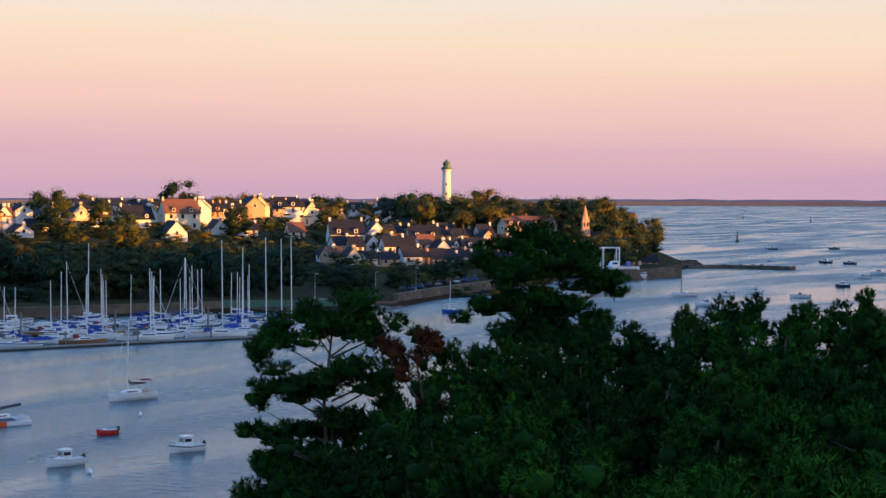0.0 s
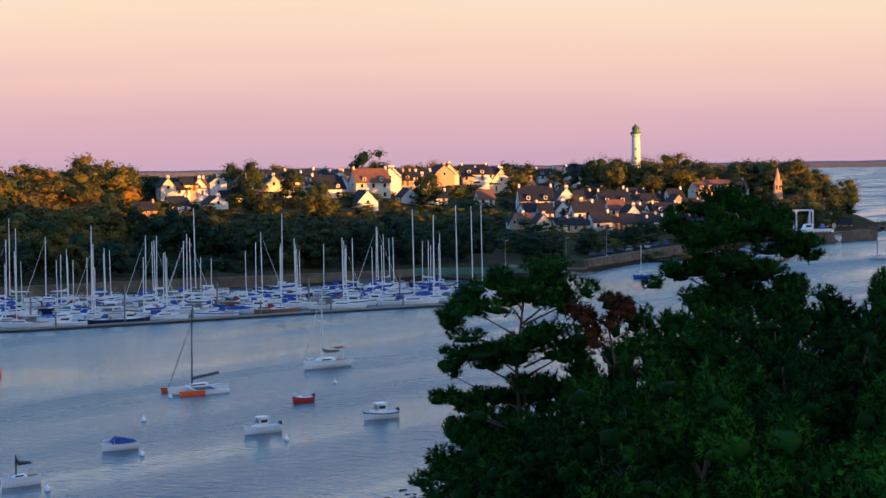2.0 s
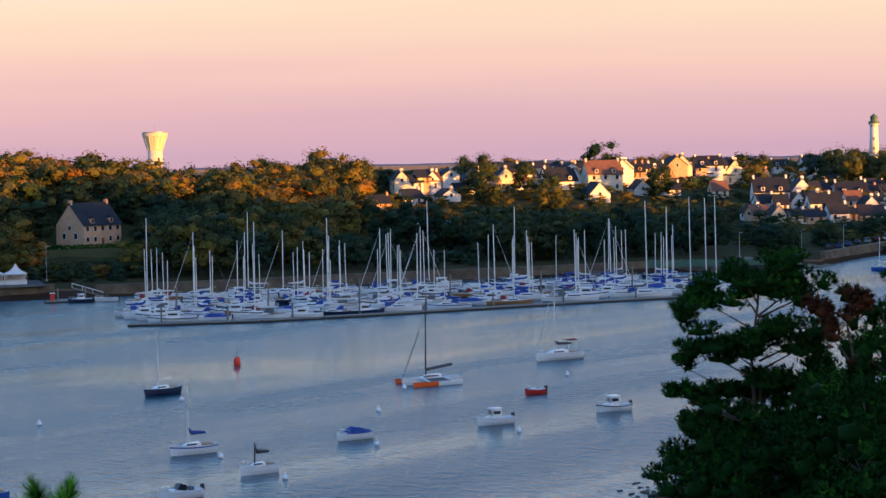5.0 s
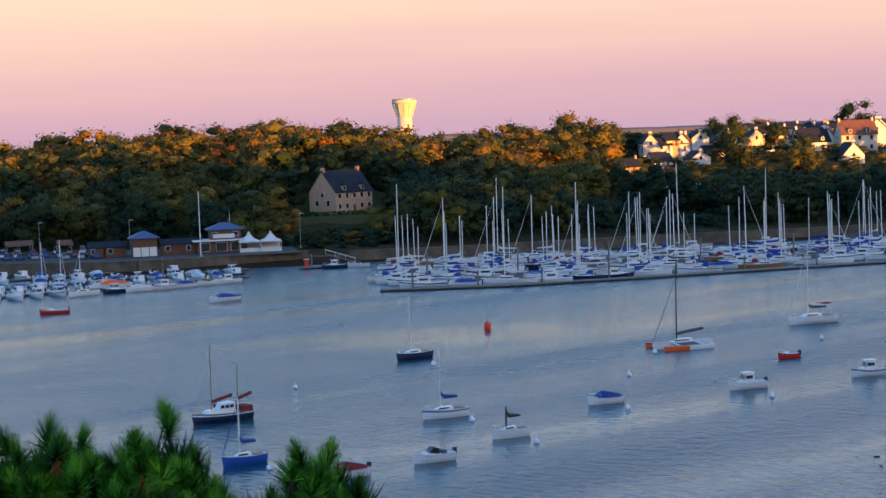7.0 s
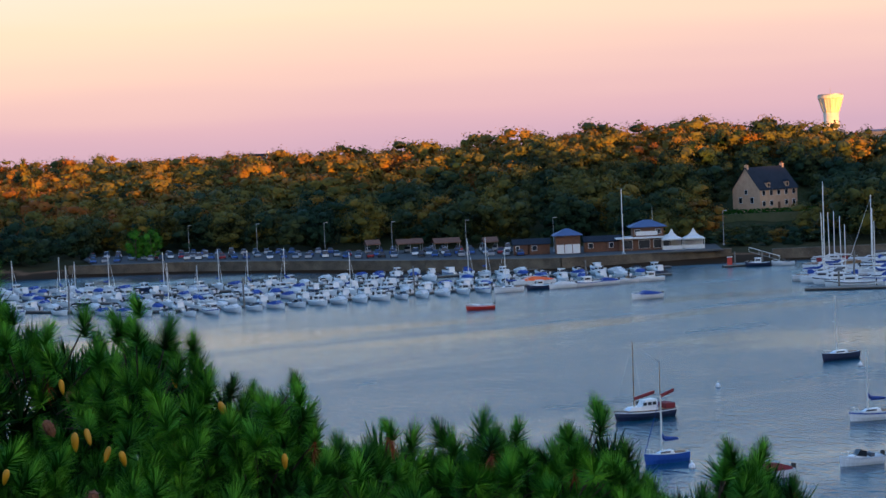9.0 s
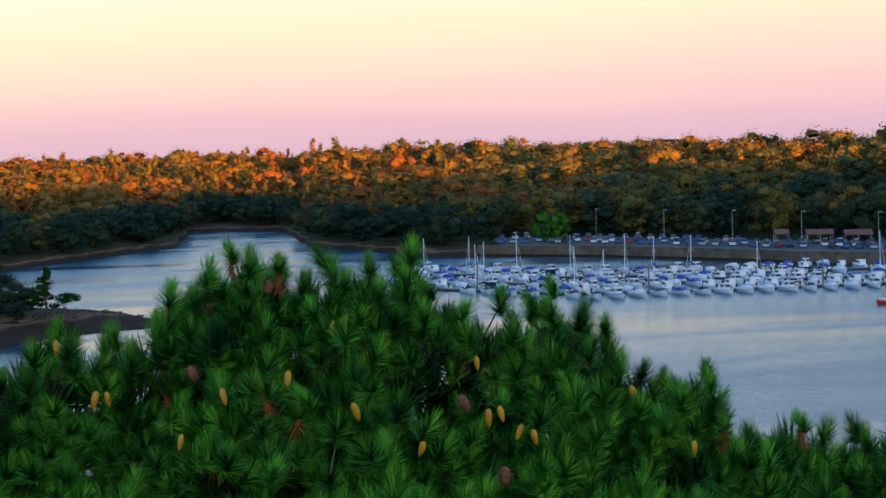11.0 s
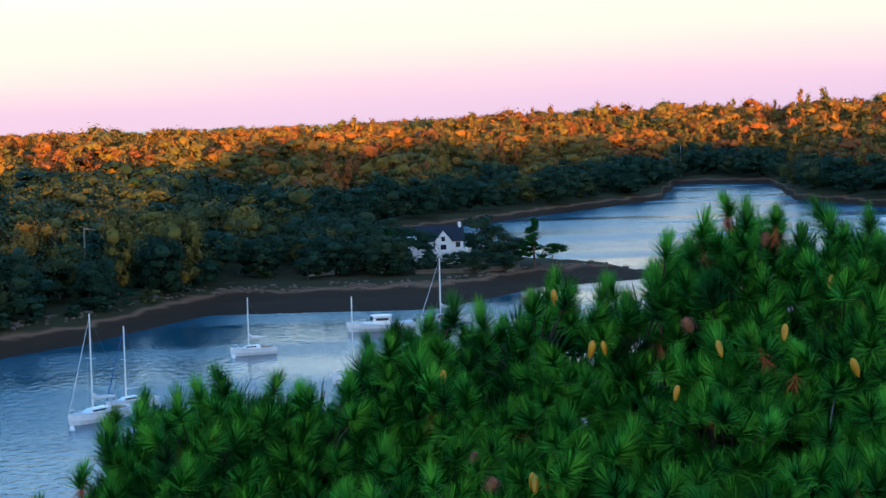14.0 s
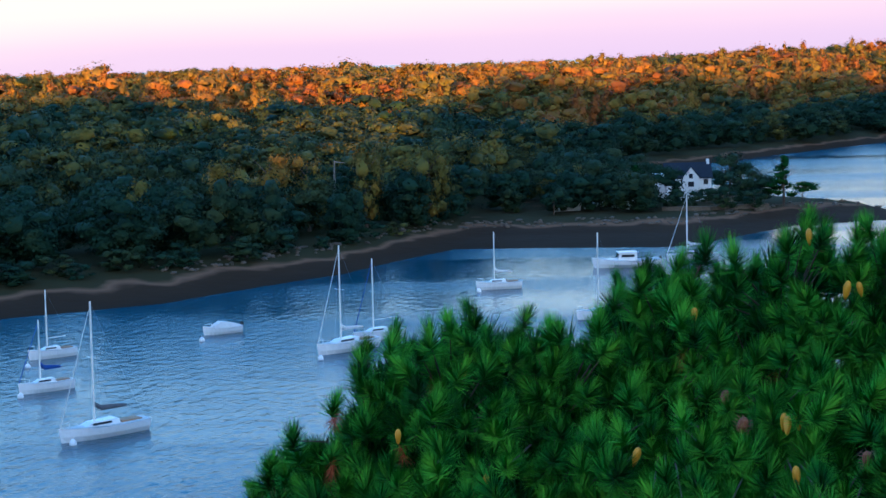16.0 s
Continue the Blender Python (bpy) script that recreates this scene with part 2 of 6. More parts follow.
# ---------------------------------------------------------------- building blocks
def mesh_object(name, verts, tris, mat, parent=None, tint=None, normals=None):
    """One mesh from arrays of corners and triangles; leafy masses are shaded along their clumps' own normals."""
    me = bpy.data.meshes.new(name)
    verts, tris = np.asarray(verts, np.float32), np.asarray(tris, np.int32)
    me.vertices.add(len(verts))
    me.vertices.foreach_set("co", verts.ravel())
    me.loops.add(tris.size)
    me.loops.foreach_set("vertex_index", tris.ravel())
    me.polygons.add(len(tris))
    me.polygons.foreach_set("loop_start", np.arange(0, tris.size, 3, dtype=np.int32))
    if tint is not None:
        me.attributes.new("tint", "FLOAT", "POINT").data.foreach_set("value", np.asarray(tint, np.float32))
    me.update(calc_edges=True)
    if normals is not None:
        me.attributes.new("custom_normal", "FLOAT_VECTOR", "POINT").data.foreach_set("vector", np.asarray(normals, np.float32).ravel())
    me.materials.append(mat)
    ob = new(name, me)
    ob.parent = parent
    return ob


def part(name, bm, mat, parent, label="", smooth=False):
    me = bpy.data.meshes.new(name)
    bmesh.ops.recalc_face_normals(bm, faces=bm.faces)
    for f in bm.faces:
        f.smooth = smooth
    bm.to_mesh(me)
    bm.free()
    me.materials.append(mat)
    ob = new(name, me)
    ob.parent = parent
    return tagged(ob, label)


def thing(name, m, label, category, group="", kind=""):
    ob = new(name)
    ob.empty_display_size = .2
    ob.matrix_basis = m
    return tagged(ob, label, category, group, kind)


def box(bm, x, y, z, sx, sy, sz, top=1.0):
    """A block on its base centre, its top scaled by top."""
    vs = []
    for h, k in ((0, 1.0), (sz, top)):
        vs.append([bm.verts.new((x + a * sx / 2 * k, y + b * sy / 2 * k, z + h)) for a, b in ((-1, -1), (1, -1), (1, 1), (-1, 1))])
    lo, hi = vs
    bm.faces.new(lo[::-1])
    bm.faces.new(hi)
    for i in range(4):
        j = (i + 1) % 4
        bm.faces.new((lo[i], lo[j], hi[j], hi[i]))
    return bm


def loft(bm, rings, close=True):
    """Skin rings of equal count; caps both ends."""
    vs = [[bm.verts.new(p) for p in r] for r in rings]
    n = len(vs[0])
    for a, b in zip(vs, vs[1:]):
        for i in range(n if close else n - 1):
            j = (i + 1) % n
            bm.faces.new((a[i], a[j], b[j], b[i]))
    bm.faces.new(vs[0][::-1])
    bm.faces.new(vs[-1])
    return bm


def tube(bm, p, q, r, r2=None, n=6):
    p, q = Vector(p), Vector(q)
    r2 = r if r2 is None else r2
    d = (q - p).normalized()
    u = d.orthogonal().normalized()
    v = d.cross(u)
    ring = lambda c, k: [c + (u * math.cos(2 * math.pi * i / n) + v * math.sin(2 * math.pi * i / n)) * k for i in range(n)]
    return loft(bm, [ring(p, r), ring(q, r2)])


def turned(bm, profile, n=12, x=0, y=0):
    """A body of revolution from (radius, height) pairs."""
    return loft(bm, [[(x + r * math.cos(2 * math.pi * i / n), y + r * math.sin(2 * math.pi * i / n), z) for i in range(n)] for r, z in profile])


B = bmesh.new


def at(az, r, z=0.0, turn=0.0):
    """A pose on a bearing and distance from the viewpoint; local +y points away from it, then turned."""
    p = way(az) * r
    return pose(p.x, p.y, z, 0, 0, az + turn)


# ---------------------------------------------------------------- ground and water
def lerp(table, x):
    return np.interp(x, [a for a, _ in table], [b for _, b in table])


SHORE = [(-75, 9000), (-68.2, 9000), (-67.9, 860), (-66.8, 770), (-64, 705), (-61, 600), (-58.5, 520), (-55, 505), (-50, 492), (-45, 480), (-38, 462), (-31, 455), (-25, 480),
         (-20, 515), (-15, 530), (-11.5, 600), (-10.7, 720), (-8.0, 735), (-7.5, 620), (-6, 588), (-2.6, 528), (0, 490), (3, 420), (6, 318), (9.5, 283), (14.7, 258), (19.4, 251), (40, 235)]
RIDGE_R = [(-66, 850), (-60, 880), (-50, 760), (-45, 720), (-38, 660), (-31, 680), (-25, 760), (-20, 850), (-15, 950), (-11, 1100), (-8, 1200), (-5, 1050), (0, 900), (5, 780), (10, 720), (20, 660)]
RIDGE_Z = [(-67, 1), (-66.2, 4), (-65.4, 9), (-64.7, 14), (-60, 15), (-57, 17), (-50, 19), (-46.5, 16), (-44, 19), (-40.4, 15.5), (-38, 19.5), (-35, 22), (-31, 20.5), (-27, 17.5), (-23.5, 16.5),
           (-18, 16.5), (-14, 18), (-10, 16.5), (-5, 15), (-2, 14), (3, 12), (8, 12), (15, 12.5), (20, 12.5), (40, 12.5)]
SPIT_FRONT = [(-7.3, 352), (-4, 345), (-1, 318), (6, 318)]
SPIT_BACK = [(-7.3, 352), (-4, 376), (-1, 392), (3, 420), (6, 430)]


def smooth(x):
    x = np.clip(x, 0, 1)
    return x * x * (3 - 2 * x)


def height(az, r):
    """Ground height on a bearing at a distance (arrays)."""
    az, r = np.asarray(az, float), np.asarray(r, float)
    s, rr, rz = lerp(SHORE, az), lerp(RIDGE_R, az), lerp(RIDGE_Z, az)
    d = r - s
    town = smooth((-54 - az) / 4) * 1.0
    flat = 2.6 * smooth((d + 14) / 30) - 1.2 * (1 - smooth((d + 30) / 30))
    inner = smooth((d - (45 - 20 * town)) / np.maximum(60, (rr - s - 60)))
    z = np.where(d < -30, -1.4, flat - .2 + (rz - 2.5) * inner * (d > 0))
    back = lerp([(-68.2, 860), (-67.3, 900), (-66.2, 1000), (-65, 1150), (-63, 2400)], az)
    z = np.where(r > back - 60, (z + 1.5) * smooth((back - r) / 60) - 1.5, z)
    f, b = lerp(SPIT_FRONT, az), lerp(SPIT_BACK, az)
    spit = (2.9 * smooth((r - f + 12) / 26) * smooth((b - r + 10) / 16)) - 1.1
    spit = np.where((az > -7.6) & (az < 8), spit, -1.4)
    edge = np.where(az < 6, f, s)
    wide = lerp([(-7.4, 14), (-4, 24), (0, 32), (6, 24), (10, 14), (40, 12)], az)
    mud = -.4 + .8 * smooth((r - edge + wide + 4) / wide)
    mud = np.where((az > -7.4) & (r > edge - wide - 8) & (r < edge + 6), mud, -1.4)
    return np.maximum(np.maximum(z, spit), mud)


def terrain():
    azs = np.arange(-82, 34.01, .25)
    rs = np.concatenate([np.arange(225, 700, 5), np.arange(700, 1500, 20), np.arange(1500, 2300, 80)])
    A, R = np.meshgrid(azs, rs, indexing="ij")
    Z = height(A, R)
    Z += .5 * np.sin(A * 3.1 + R * .02) * np.sin(R * .045) * (Z > 3)
    V = np.stack([-np.sin(np.radians(A)) * R, np.cos(np.radians(A)) * R, Z], -1).reshape(-1, 3)
    n = len(rs)
    i, j = np.meshgrid(np.arange(len(azs) - 1), np.arange(n - 1), indexing="ij")
    q = np.stack([i * n + j, (i + 1) * n + j, (i + 1) * n + j + 1, i * n + j + 1], -1).reshape(-1, 4)
    land = (Z.reshape(-1)[q] > -1.35).any(1)
    q = q[land]
    ob = mesh_object("ground", V, np.concatenate([q[:, [0, 2, 1]], q[:, [0, 3, 2]]]), M_GROUND)
    for p in ob.data.polygons:
        p.use_smooth = True
    return tagged(ob, "wooded river banks with a dark muddy tide line", "ground", kind="structure")


terrain()
bm = B()
ring = [(4950 * math.cos(k / 96 * 2 * math.pi), 4950 * math.sin(k / 96 * 2 * math.pi), 0) for k in range(96)]
bm.faces.new([bm.verts.new(p) for p in ring])
tagged(part("water", bm, M_WATER, None), "calm blue estuary water reflecting the evening sky", "water", kind="structure")

# a low far coast along the sea horizon
bm = B()
rings = []
for k in range(121):
    a = -100 + k * .5
    hgt = 15 + 2 * noise.noise((k * .11, 3, 0)) + 3 * noise.noise((k * .5, 7, 0))
    p, q = way(a) * 4780, way(a) * 4860
    rings.append([(p.x, p.y, -1), (p.x, p.y, hgt * .7), (q.x, q.y, hgt), (q.x, q.y, -1)])
loft(bm, rings)
tagged(part("backdrop", bm, M_COAST, None), "low coast across the bay, distance haze put into its blue", "coast", kind="structure")


# the near bank behind the viewpoint: a wooded ridge that keeps the low sun off the river
def near_bank():
    xs, ys = np.concatenate([np.arange(-700, -120, 20), np.arange(-120, 160, 5), np.arange(160, 1301, 20)]), np.arange(-420, 231, 8)
    X, Y = np.meshgrid(xs, ys, indexing="ij")
    crest = np.interp(X, [-700, -78, -66, -12, -3, 300, 420, 500, 600, 900, 1300], [50, 50, 38.6, 38.6, 54, 54, 48, 39, 33, 32, 32])
    edge = np.interp(X, [-700, -150, -40, 40, 100, 142, 200, 300, 500, 1300], [-60, -30, -8, 20, 75, 104, 112, 90, 40, -100])
    Z = 3.0 * smooth((edge + 10 - Y) / 20) - 1.4 + 9 * smooth((edge - Y) / 45) + (crest - 10.6) * smooth((edge - 20 - Y) / (edge + 280))
    Z += (2.0 * np.sin(X * .11 + 1) + 1.5 * np.sin(X * .31)) * smooth((-150 - Y) / 100)
    V = np.stack([X, Y, Z], -1).reshape(-1, 3)
    n = len(ys)
    i, j = np.meshgrid(np.arange(len(xs) - 1), np.arange(n - 1), indexing="ij")
    q = np.stack([i * n + j, (i + 1) * n + j, (i + 1) * n + j + 1, i * n + j + 1], -1).reshape(-1, 4)
    q = q[(Z.reshape(-1)[q] > -1.3).any(1)]
    ob = mesh_object("near_bank", V, np.concatenate([q[:, [0, 2, 1]], q[:, [0, 3, 2]]]), M_GROUND)
    for p in ob.data.polygons:
        p.use_smooth = True
    return tagged(ob, "steep wooded near bank with a rocky weed-covered foot", "ground", kind="structure")


near_bank()

# ---------------------------------------------------------------- woods
rng = np.random.default_rng(5)
PHI = (1 + 5 ** .5) / 2
ICO_V = np.array([(-1, PHI, 0), (1, PHI, 0), (-1, -PHI, 0), (1, -PHI, 0), (0, -1, PHI), (0, 1, PHI), (0, -1, -PHI), (0, 1, -PHI), (PHI, 0, -1), (PHI, 0, 1), (-PHI, 0, -1), (-PHI, 0, 1)]) / math.hypot(1, PHI)
ICO_F = np.array([(0, 11, 5), (0, 5, 1), (0, 1, 7), (0, 7, 10), (0, 10, 11), (1, 5, 9), (5, 11, 4), (11, 10, 2), (10, 7, 6), (7, 1, 8), (3, 9, 4), (3, 4, 2), (3, 2, 6), (3, 6, 8), (3, 8, 9), (4, 9, 5), (2, 4, 11), (6, 2, 10), (8, 6, 7), (9, 8, 1)])


def leaf_cards(centres, normals, size, g):
    """Small leaf sprays, each a bent quad, at centres facing about along normals."""
    n = len(centres)
    t = g.normal(size=(n, 3))
    nn = normals + .28 * g.normal(size=(n, 3))
    nn /= np.linalg.norm(nn, axis=1)[:, None]
    u = np.cross(nn, t)
    u /= np.linalg.norm(u, axis=1)[:, None]
    v = np.cross(nn, u)
    s = (size * g.uniform(.6, 1.35, n))[:, None]
    V = np.stack([centres - u * s, centres - v * s * .7 + nn * s * .2, centres + u * s, centres + v * s * .7 + nn * s * .2], 1).reshape(-1, 3)
    k = np.arange(n)[:, None] * 4
    return V, np.concatenate([k + [0, 1, 2], k + [0, 2, 3]])


def crown(kind, lumps, cards, leaf, g):
    """A crown one unit high and about one wide, of leafy clumps with gaps between. Returns corners, triangles, normals."""
    VV, FF, NN, base = [], [], [], 0
    for i in range(lumps):
        th, h = g.uniform(0, 2 * math.pi), (i + .5) / lumps
        if kind == "round":
            z = .17 + .71 * h
            rad = .36 * math.sqrt(max(.05, 1 - ((z - .52) / .46) ** 2)) * g.uniform(.55, 1.1)
            size, flat = g.uniform(.13, .25), g.uniform(.6, .95)
        elif kind == "umbrella":
            z = .66 + .26 * h + g.uniform(-.05, .05)
            rad = (.52 - .35 * h) * g.uniform(.3, 1.1)
            size, flat = g.uniform(.16, .24), .5
        elif kind == "layered":
            z = .22 + .74 * h
            rad = .46 * (1.02 - h) * g.uniform(.25, 1.0)
            size, flat = .15 * (1.25 - .8 * h), .38
        else:                                   # tall, pointed
            z = .18 + .76 * h
            rad = .22 * (1.05 - h) * g.uniform(.6, 1.2)
            size, flat = .17 * (1.15 - .7 * h) + .03, 1.1
        c = np.array([rad * math.cos(th), rad * math.sin(th), z])
        d = ICO_V * (1 + .18 * g.normal(size=(12, 1)))
        VV.append(c + d * size * .56 * [1, 1, flat])
        FF.append(ICO_F + base)
        out = 1.5 * (c - [0, 0, .42])
        NN.append(.6 * d + out + .3 * g.normal(size=(12, 3)))
        base += 12
        n = g.normal(size=(cards, 3))
        n[:, 2] = np.abs(n[:, 2]) * .95 - .3
        n /= np.linalg.norm(n, axis=1)[:, None]
        v, f = leaf_cards(c + n * size * [1, 1, flat] * g.uniform(.5, 1.22, (cards, 1)), n + .5 * out, leaf, g)
        VV.append(v)
        FF.append(f + base)
        NN.append(np.repeat(.62 * n + out + .5 * g.normal(size=(cards, 3)), 4, 0))
        base += len(v)
    N = np.concatenate(NN)
    return np.concatenate(VV), np.concatenate(FF), N / np.linalg.norm(N, axis=1)[:, None]


PROTO = {
    "near": [crown("round", 22, 100, .020, rng) for _ in range(6)],
    "mid": [crown("round", 17, 72, .023, rng) for _ in range(7)],
    "far": [crown("round", 13, 46, .028, rng) for _ in range(7)],
    "tall": [crown("tall", 8, 28, .030, rng) for _ in range(5)],
    "layered": [crown("layered", 26, 60, .024, rng) for _ in range(2)],
    "umbrella": [crown("umbrella", 15, 80, .026, rng) for _ in range(4)],
}


def plant(name, spots, mat, label, proto):
    """Joins trees at spots (x, y, z, height, width, tint) into one wood."""
    VV, FF, TT, NN, base = [], [], [], [], 0
    for x, y, z, h, w, tint in spots:
        v, f, nr = PROTO[proto][rng.integers(len(PROTO[proto]))]
        a = rng.uniform(0, 2 * math.pi)
        c, s = math.cos(a), math.sin(a)
        p = np.stack([(v[:, 0] * c - v[:, 1] * s) * w, (v[:, 0] * s + v[:, 1] * c) * w, v[:, 2] * h], 1) + [x, y, z]
        VV.append(p)
        FF.append(f + base)
        NN.append(np.stack([nr[:, 0] * c - nr[:, 1] * s, nr[:, 0] * s + nr[:, 1] * c, nr[:, 2]], 1))
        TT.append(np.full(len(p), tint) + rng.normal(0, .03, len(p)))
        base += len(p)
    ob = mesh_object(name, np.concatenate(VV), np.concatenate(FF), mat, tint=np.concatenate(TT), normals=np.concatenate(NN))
    return tagged(ob, label, "trees", kind="stuff")


def scatter(az0, az1, r_lo, r_hi, gap, keep=None):
    """Jittered spots between bearings, from r_lo(az) to r_hi(az)."""
    out = []
    r = 200.0
    while r < 1400:
        step = math.degrees(gap / r)
        az = az0 + rng.uniform(0, step)
        while az < az1:
            a, rr = az + rng.normal(0, step * .28), r + rng.normal(0, gap * .28)
            if r_lo(a) < rr < r_hi(a) and (keep is None or keep(a, rr)):
                out.append((a, rr))
            az += step
        r += gap * .9
    return out


def spots(points, h, w, tint, jitter=.22):
    out = []
    for a, r in points:
        p = way(a) * r
        k = max(.6, rng.normal(1, jitter * .8))
        patch = .5 + .55 * noise.noise((p.x * .018, p.y * .018, 1.7))
        out.append((p.x, p.y, float(height(a, r)) - .6, h * k, w * k * rng.uniform(.9, 1.2), tint + .38 * (patch - .5) + rng.normal(0, .12)))
    return out


L = lambda t: (lambda a: float(lerp(t, a)))
shore, ridge = L(SHORE), L(RIDGE_R)
in_view = lambda a, r: not (-62.5 < a < -45.2 and 545 < r) and not (-38.4 < a < -35.4 and r < 610) and not (r < 545 and -47.5 < a < -44)
front = lambda a: shore(a) + (50 if -33 < a < -17 else 14)
# tint paints the light: gold for sunlit upper slopes, dark green for shaded lower ones
MIXED = "dense mixed broadleaf wood, sunlit gold tinted into the upper trees"
w1 = scatter(-46.5, -16, front, lambda a: ridge(a) + 30, 10.5, in_view)
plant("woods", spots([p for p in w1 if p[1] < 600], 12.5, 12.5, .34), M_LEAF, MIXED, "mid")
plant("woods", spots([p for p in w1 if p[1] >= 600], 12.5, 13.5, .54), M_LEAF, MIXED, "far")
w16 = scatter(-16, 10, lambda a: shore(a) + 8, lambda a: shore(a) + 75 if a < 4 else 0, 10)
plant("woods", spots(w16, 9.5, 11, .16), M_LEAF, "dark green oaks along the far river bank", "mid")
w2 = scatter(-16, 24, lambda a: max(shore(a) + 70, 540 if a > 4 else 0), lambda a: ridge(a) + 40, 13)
plant("woods", spots([p for p in w2 if rng.random() < .62], 12, 13.5, .60), M_LEAF, "russet broadleaf wood along the far valley side, tint raised for sunlight", "far")
plant("woods", spots([p for p in w2 if rng.random() < .36], 13, 9, .62), M_LEAF, "russet poplars and birches on the valley side, tint raised for sunlight", "tall")
# wood strip in front of the town and on the headland
w3 = scatter(-56.2, -46, lambda a: shore(a) + 24, lambda a: 640 if a > -55.4 else 548, 10, lambda a, r: not (-48.2 < a < -45.6 and r < 556))
plant("woods", spots([p for p in w3 if p[1] < 570], 12, 12, .26), M_LEAF, "dark green wood below the town", "mid")
plant("woods", spots([p for p in w3 if p[1] >= 570], 6, 9, .42), M_LEAF, "orchard and garden trees on the slope below the town", "mid")
w4 = scatter(-66, -45, lambda a: 690 if a < -56 else 610, lambda a: ridge(a) + 40, 21, lambda a, r: (a < -63.6 and not (-64.9 < a < -63.5 and r < 770)) or r > ridge(a) - 10 or rng.random() < .12)
plant("woods", spots(w4, 11, 12, .40), M_LEAF, "garden trees between the town houses", "mid")
w8 = scatter(-63, -45, lambda a: 575, lambda a: ridge(a) + 10, 11)
plant("woods", spots(w8, 3.6, 8, .34, .3), M_LEAF, "low garden shrubs between the town houses", "far")
w9 = scatter(-60.8, -56, lambda a: shore(a) + 34, lambda a: shore(a) + 58, 9)
plant("woods", spots(w9, 7.5, 9, .1), M_LEAF, "dark clipped trees along the harbour front", "mid")
w5 = scatter(-66.2, -58.6, lambda a: 800 if a > -63.5 else 765, lambda a: 930, 12)
plant("woods", spots(w5, 13, 13, .36), M_LEAF, "wooded headland above the town", "mid")
w10 = scatter(-38.8, -35.2, lambda a: shore(a) + 14, lambda a: 520, 7)
plant("woods", spots(w10, 3.6, 6.5, .1, .3), M_LEAF, "dense dark bushes on the slope below the manor", "mid")
w11 = scatter(-38.8, -35.2, lambda a: 585, lambda a: 615, 9)
plant("woods", spots(w11, 12, 11, .2), M_LEAF, "dark trees close behind the manor", "mid")
w12 = scatter(-47.6, -44, lambda a: shore(a) + 20, lambda a: 545, 8.5, lambda a, r: not (-48.2 < a < -45.6))
plant("woods", spots(w12, 8, 9, .08), M_LEAF, "dark trees round the restaurant", "mid")
w17 = scatter(-48.2, -45.6, lambda a: shore(a) + 12, lambda a: 536, 6.5)
plant("woods", spots(w17, 3.4, 6.5, .12, .3), M_LEAF, "low dark hedges below the restaurant", "mid")
# left bank and the spit
w13 = scatter(-9, 25, lambda a: 1290, lambda a: 1345, 10.5)
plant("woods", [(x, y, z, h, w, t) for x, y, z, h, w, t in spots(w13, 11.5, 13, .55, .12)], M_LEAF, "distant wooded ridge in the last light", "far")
w6 = scatter(3.5, 25, lambda a: max(lerp(SHORE, a) + 11, lerp(SPIT_FRONT, min(a, 6)) + 12 if a < 6 else 0), lambda a: 545, 9.5)
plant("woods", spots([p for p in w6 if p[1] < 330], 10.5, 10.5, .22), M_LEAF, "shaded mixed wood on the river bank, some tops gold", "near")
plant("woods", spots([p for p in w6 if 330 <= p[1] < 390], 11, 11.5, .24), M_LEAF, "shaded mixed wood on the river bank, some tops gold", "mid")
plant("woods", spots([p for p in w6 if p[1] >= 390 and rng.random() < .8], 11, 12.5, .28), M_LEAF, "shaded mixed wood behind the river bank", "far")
w14 = scatter(3.0, 25, lambda a: max(lerp(SHORE, a) + 7, lerp(SPIT_FRONT, min(a, 6)) + 8 if a < 6 else 0), lambda a: max(lerp(SHORE, a) + 14, lerp(SPIT_FRONT, min(a, 6)) + 15 if a < 6 else 0), 5)
plant("woods", spots(w14, 3.4, 5.5, .12, .35), M_LEAF, "dark bushes along the river bank", "far")
w15 = scatter(-57, -45, lambda a: ridge(a) - 6, lambda a: ridge(a) + 45, 12)
plant("woods", spots(w15, 9.5, 11, .3), M_LEAF, "trees along the ridge behind the town", "far")
w7 = scatter(-.2, 4.2, lambda a: lerp(SPIT_FRONT, a) + 20, lambda a: lerp(SPIT_BACK, a) + 4, 8)
plant("woods", spots(w7, 8, 9, .22), M_LEAF, "dark green oaks on the low spit", "near")


def tree(az, r, h, w, proto, mat, label, tint=.4, lean=0.0):
    """A single tree: tapered trunk with limbs, and a leafy crown."""
    m = at(az, r, float(height(az, r)) - .15, rng.uniform(0, 360))
    ob = thing("tree", m, label, "tree")
    bm = B()
    tube(bm, (0, 0, -.3), (lean * .4, 0, h * .45), .028 * h, .018 * h, 7)
    tube(bm, (lean * .4, 0, h * .45), (lean, 0, h * .82), .018 * h, .008 * h, 6)
    for k in range(6):
        a = k * 1.05 + .4
        z0 = h * (.38 + .06 * k)
        tube(bm, (lean * .5, 0, z0), (lean + math.cos(a) * w * .3, math.sin(a) * w * .3, z0 + h * .2), .009 * h, .003 * h, 5)
    part("trunk", bm, M_BARK, ob)
    v, f, nr = PROTO[proto][rng.integers(len(PROTO[proto]))]
    v = v * [w, w, h] + [lean, 0, 0]
    mesh_object("crown", v, f, mat, ob, np.full(len(v), tint) + rng.normal(0, .03, len(v)), nr)
    return ob


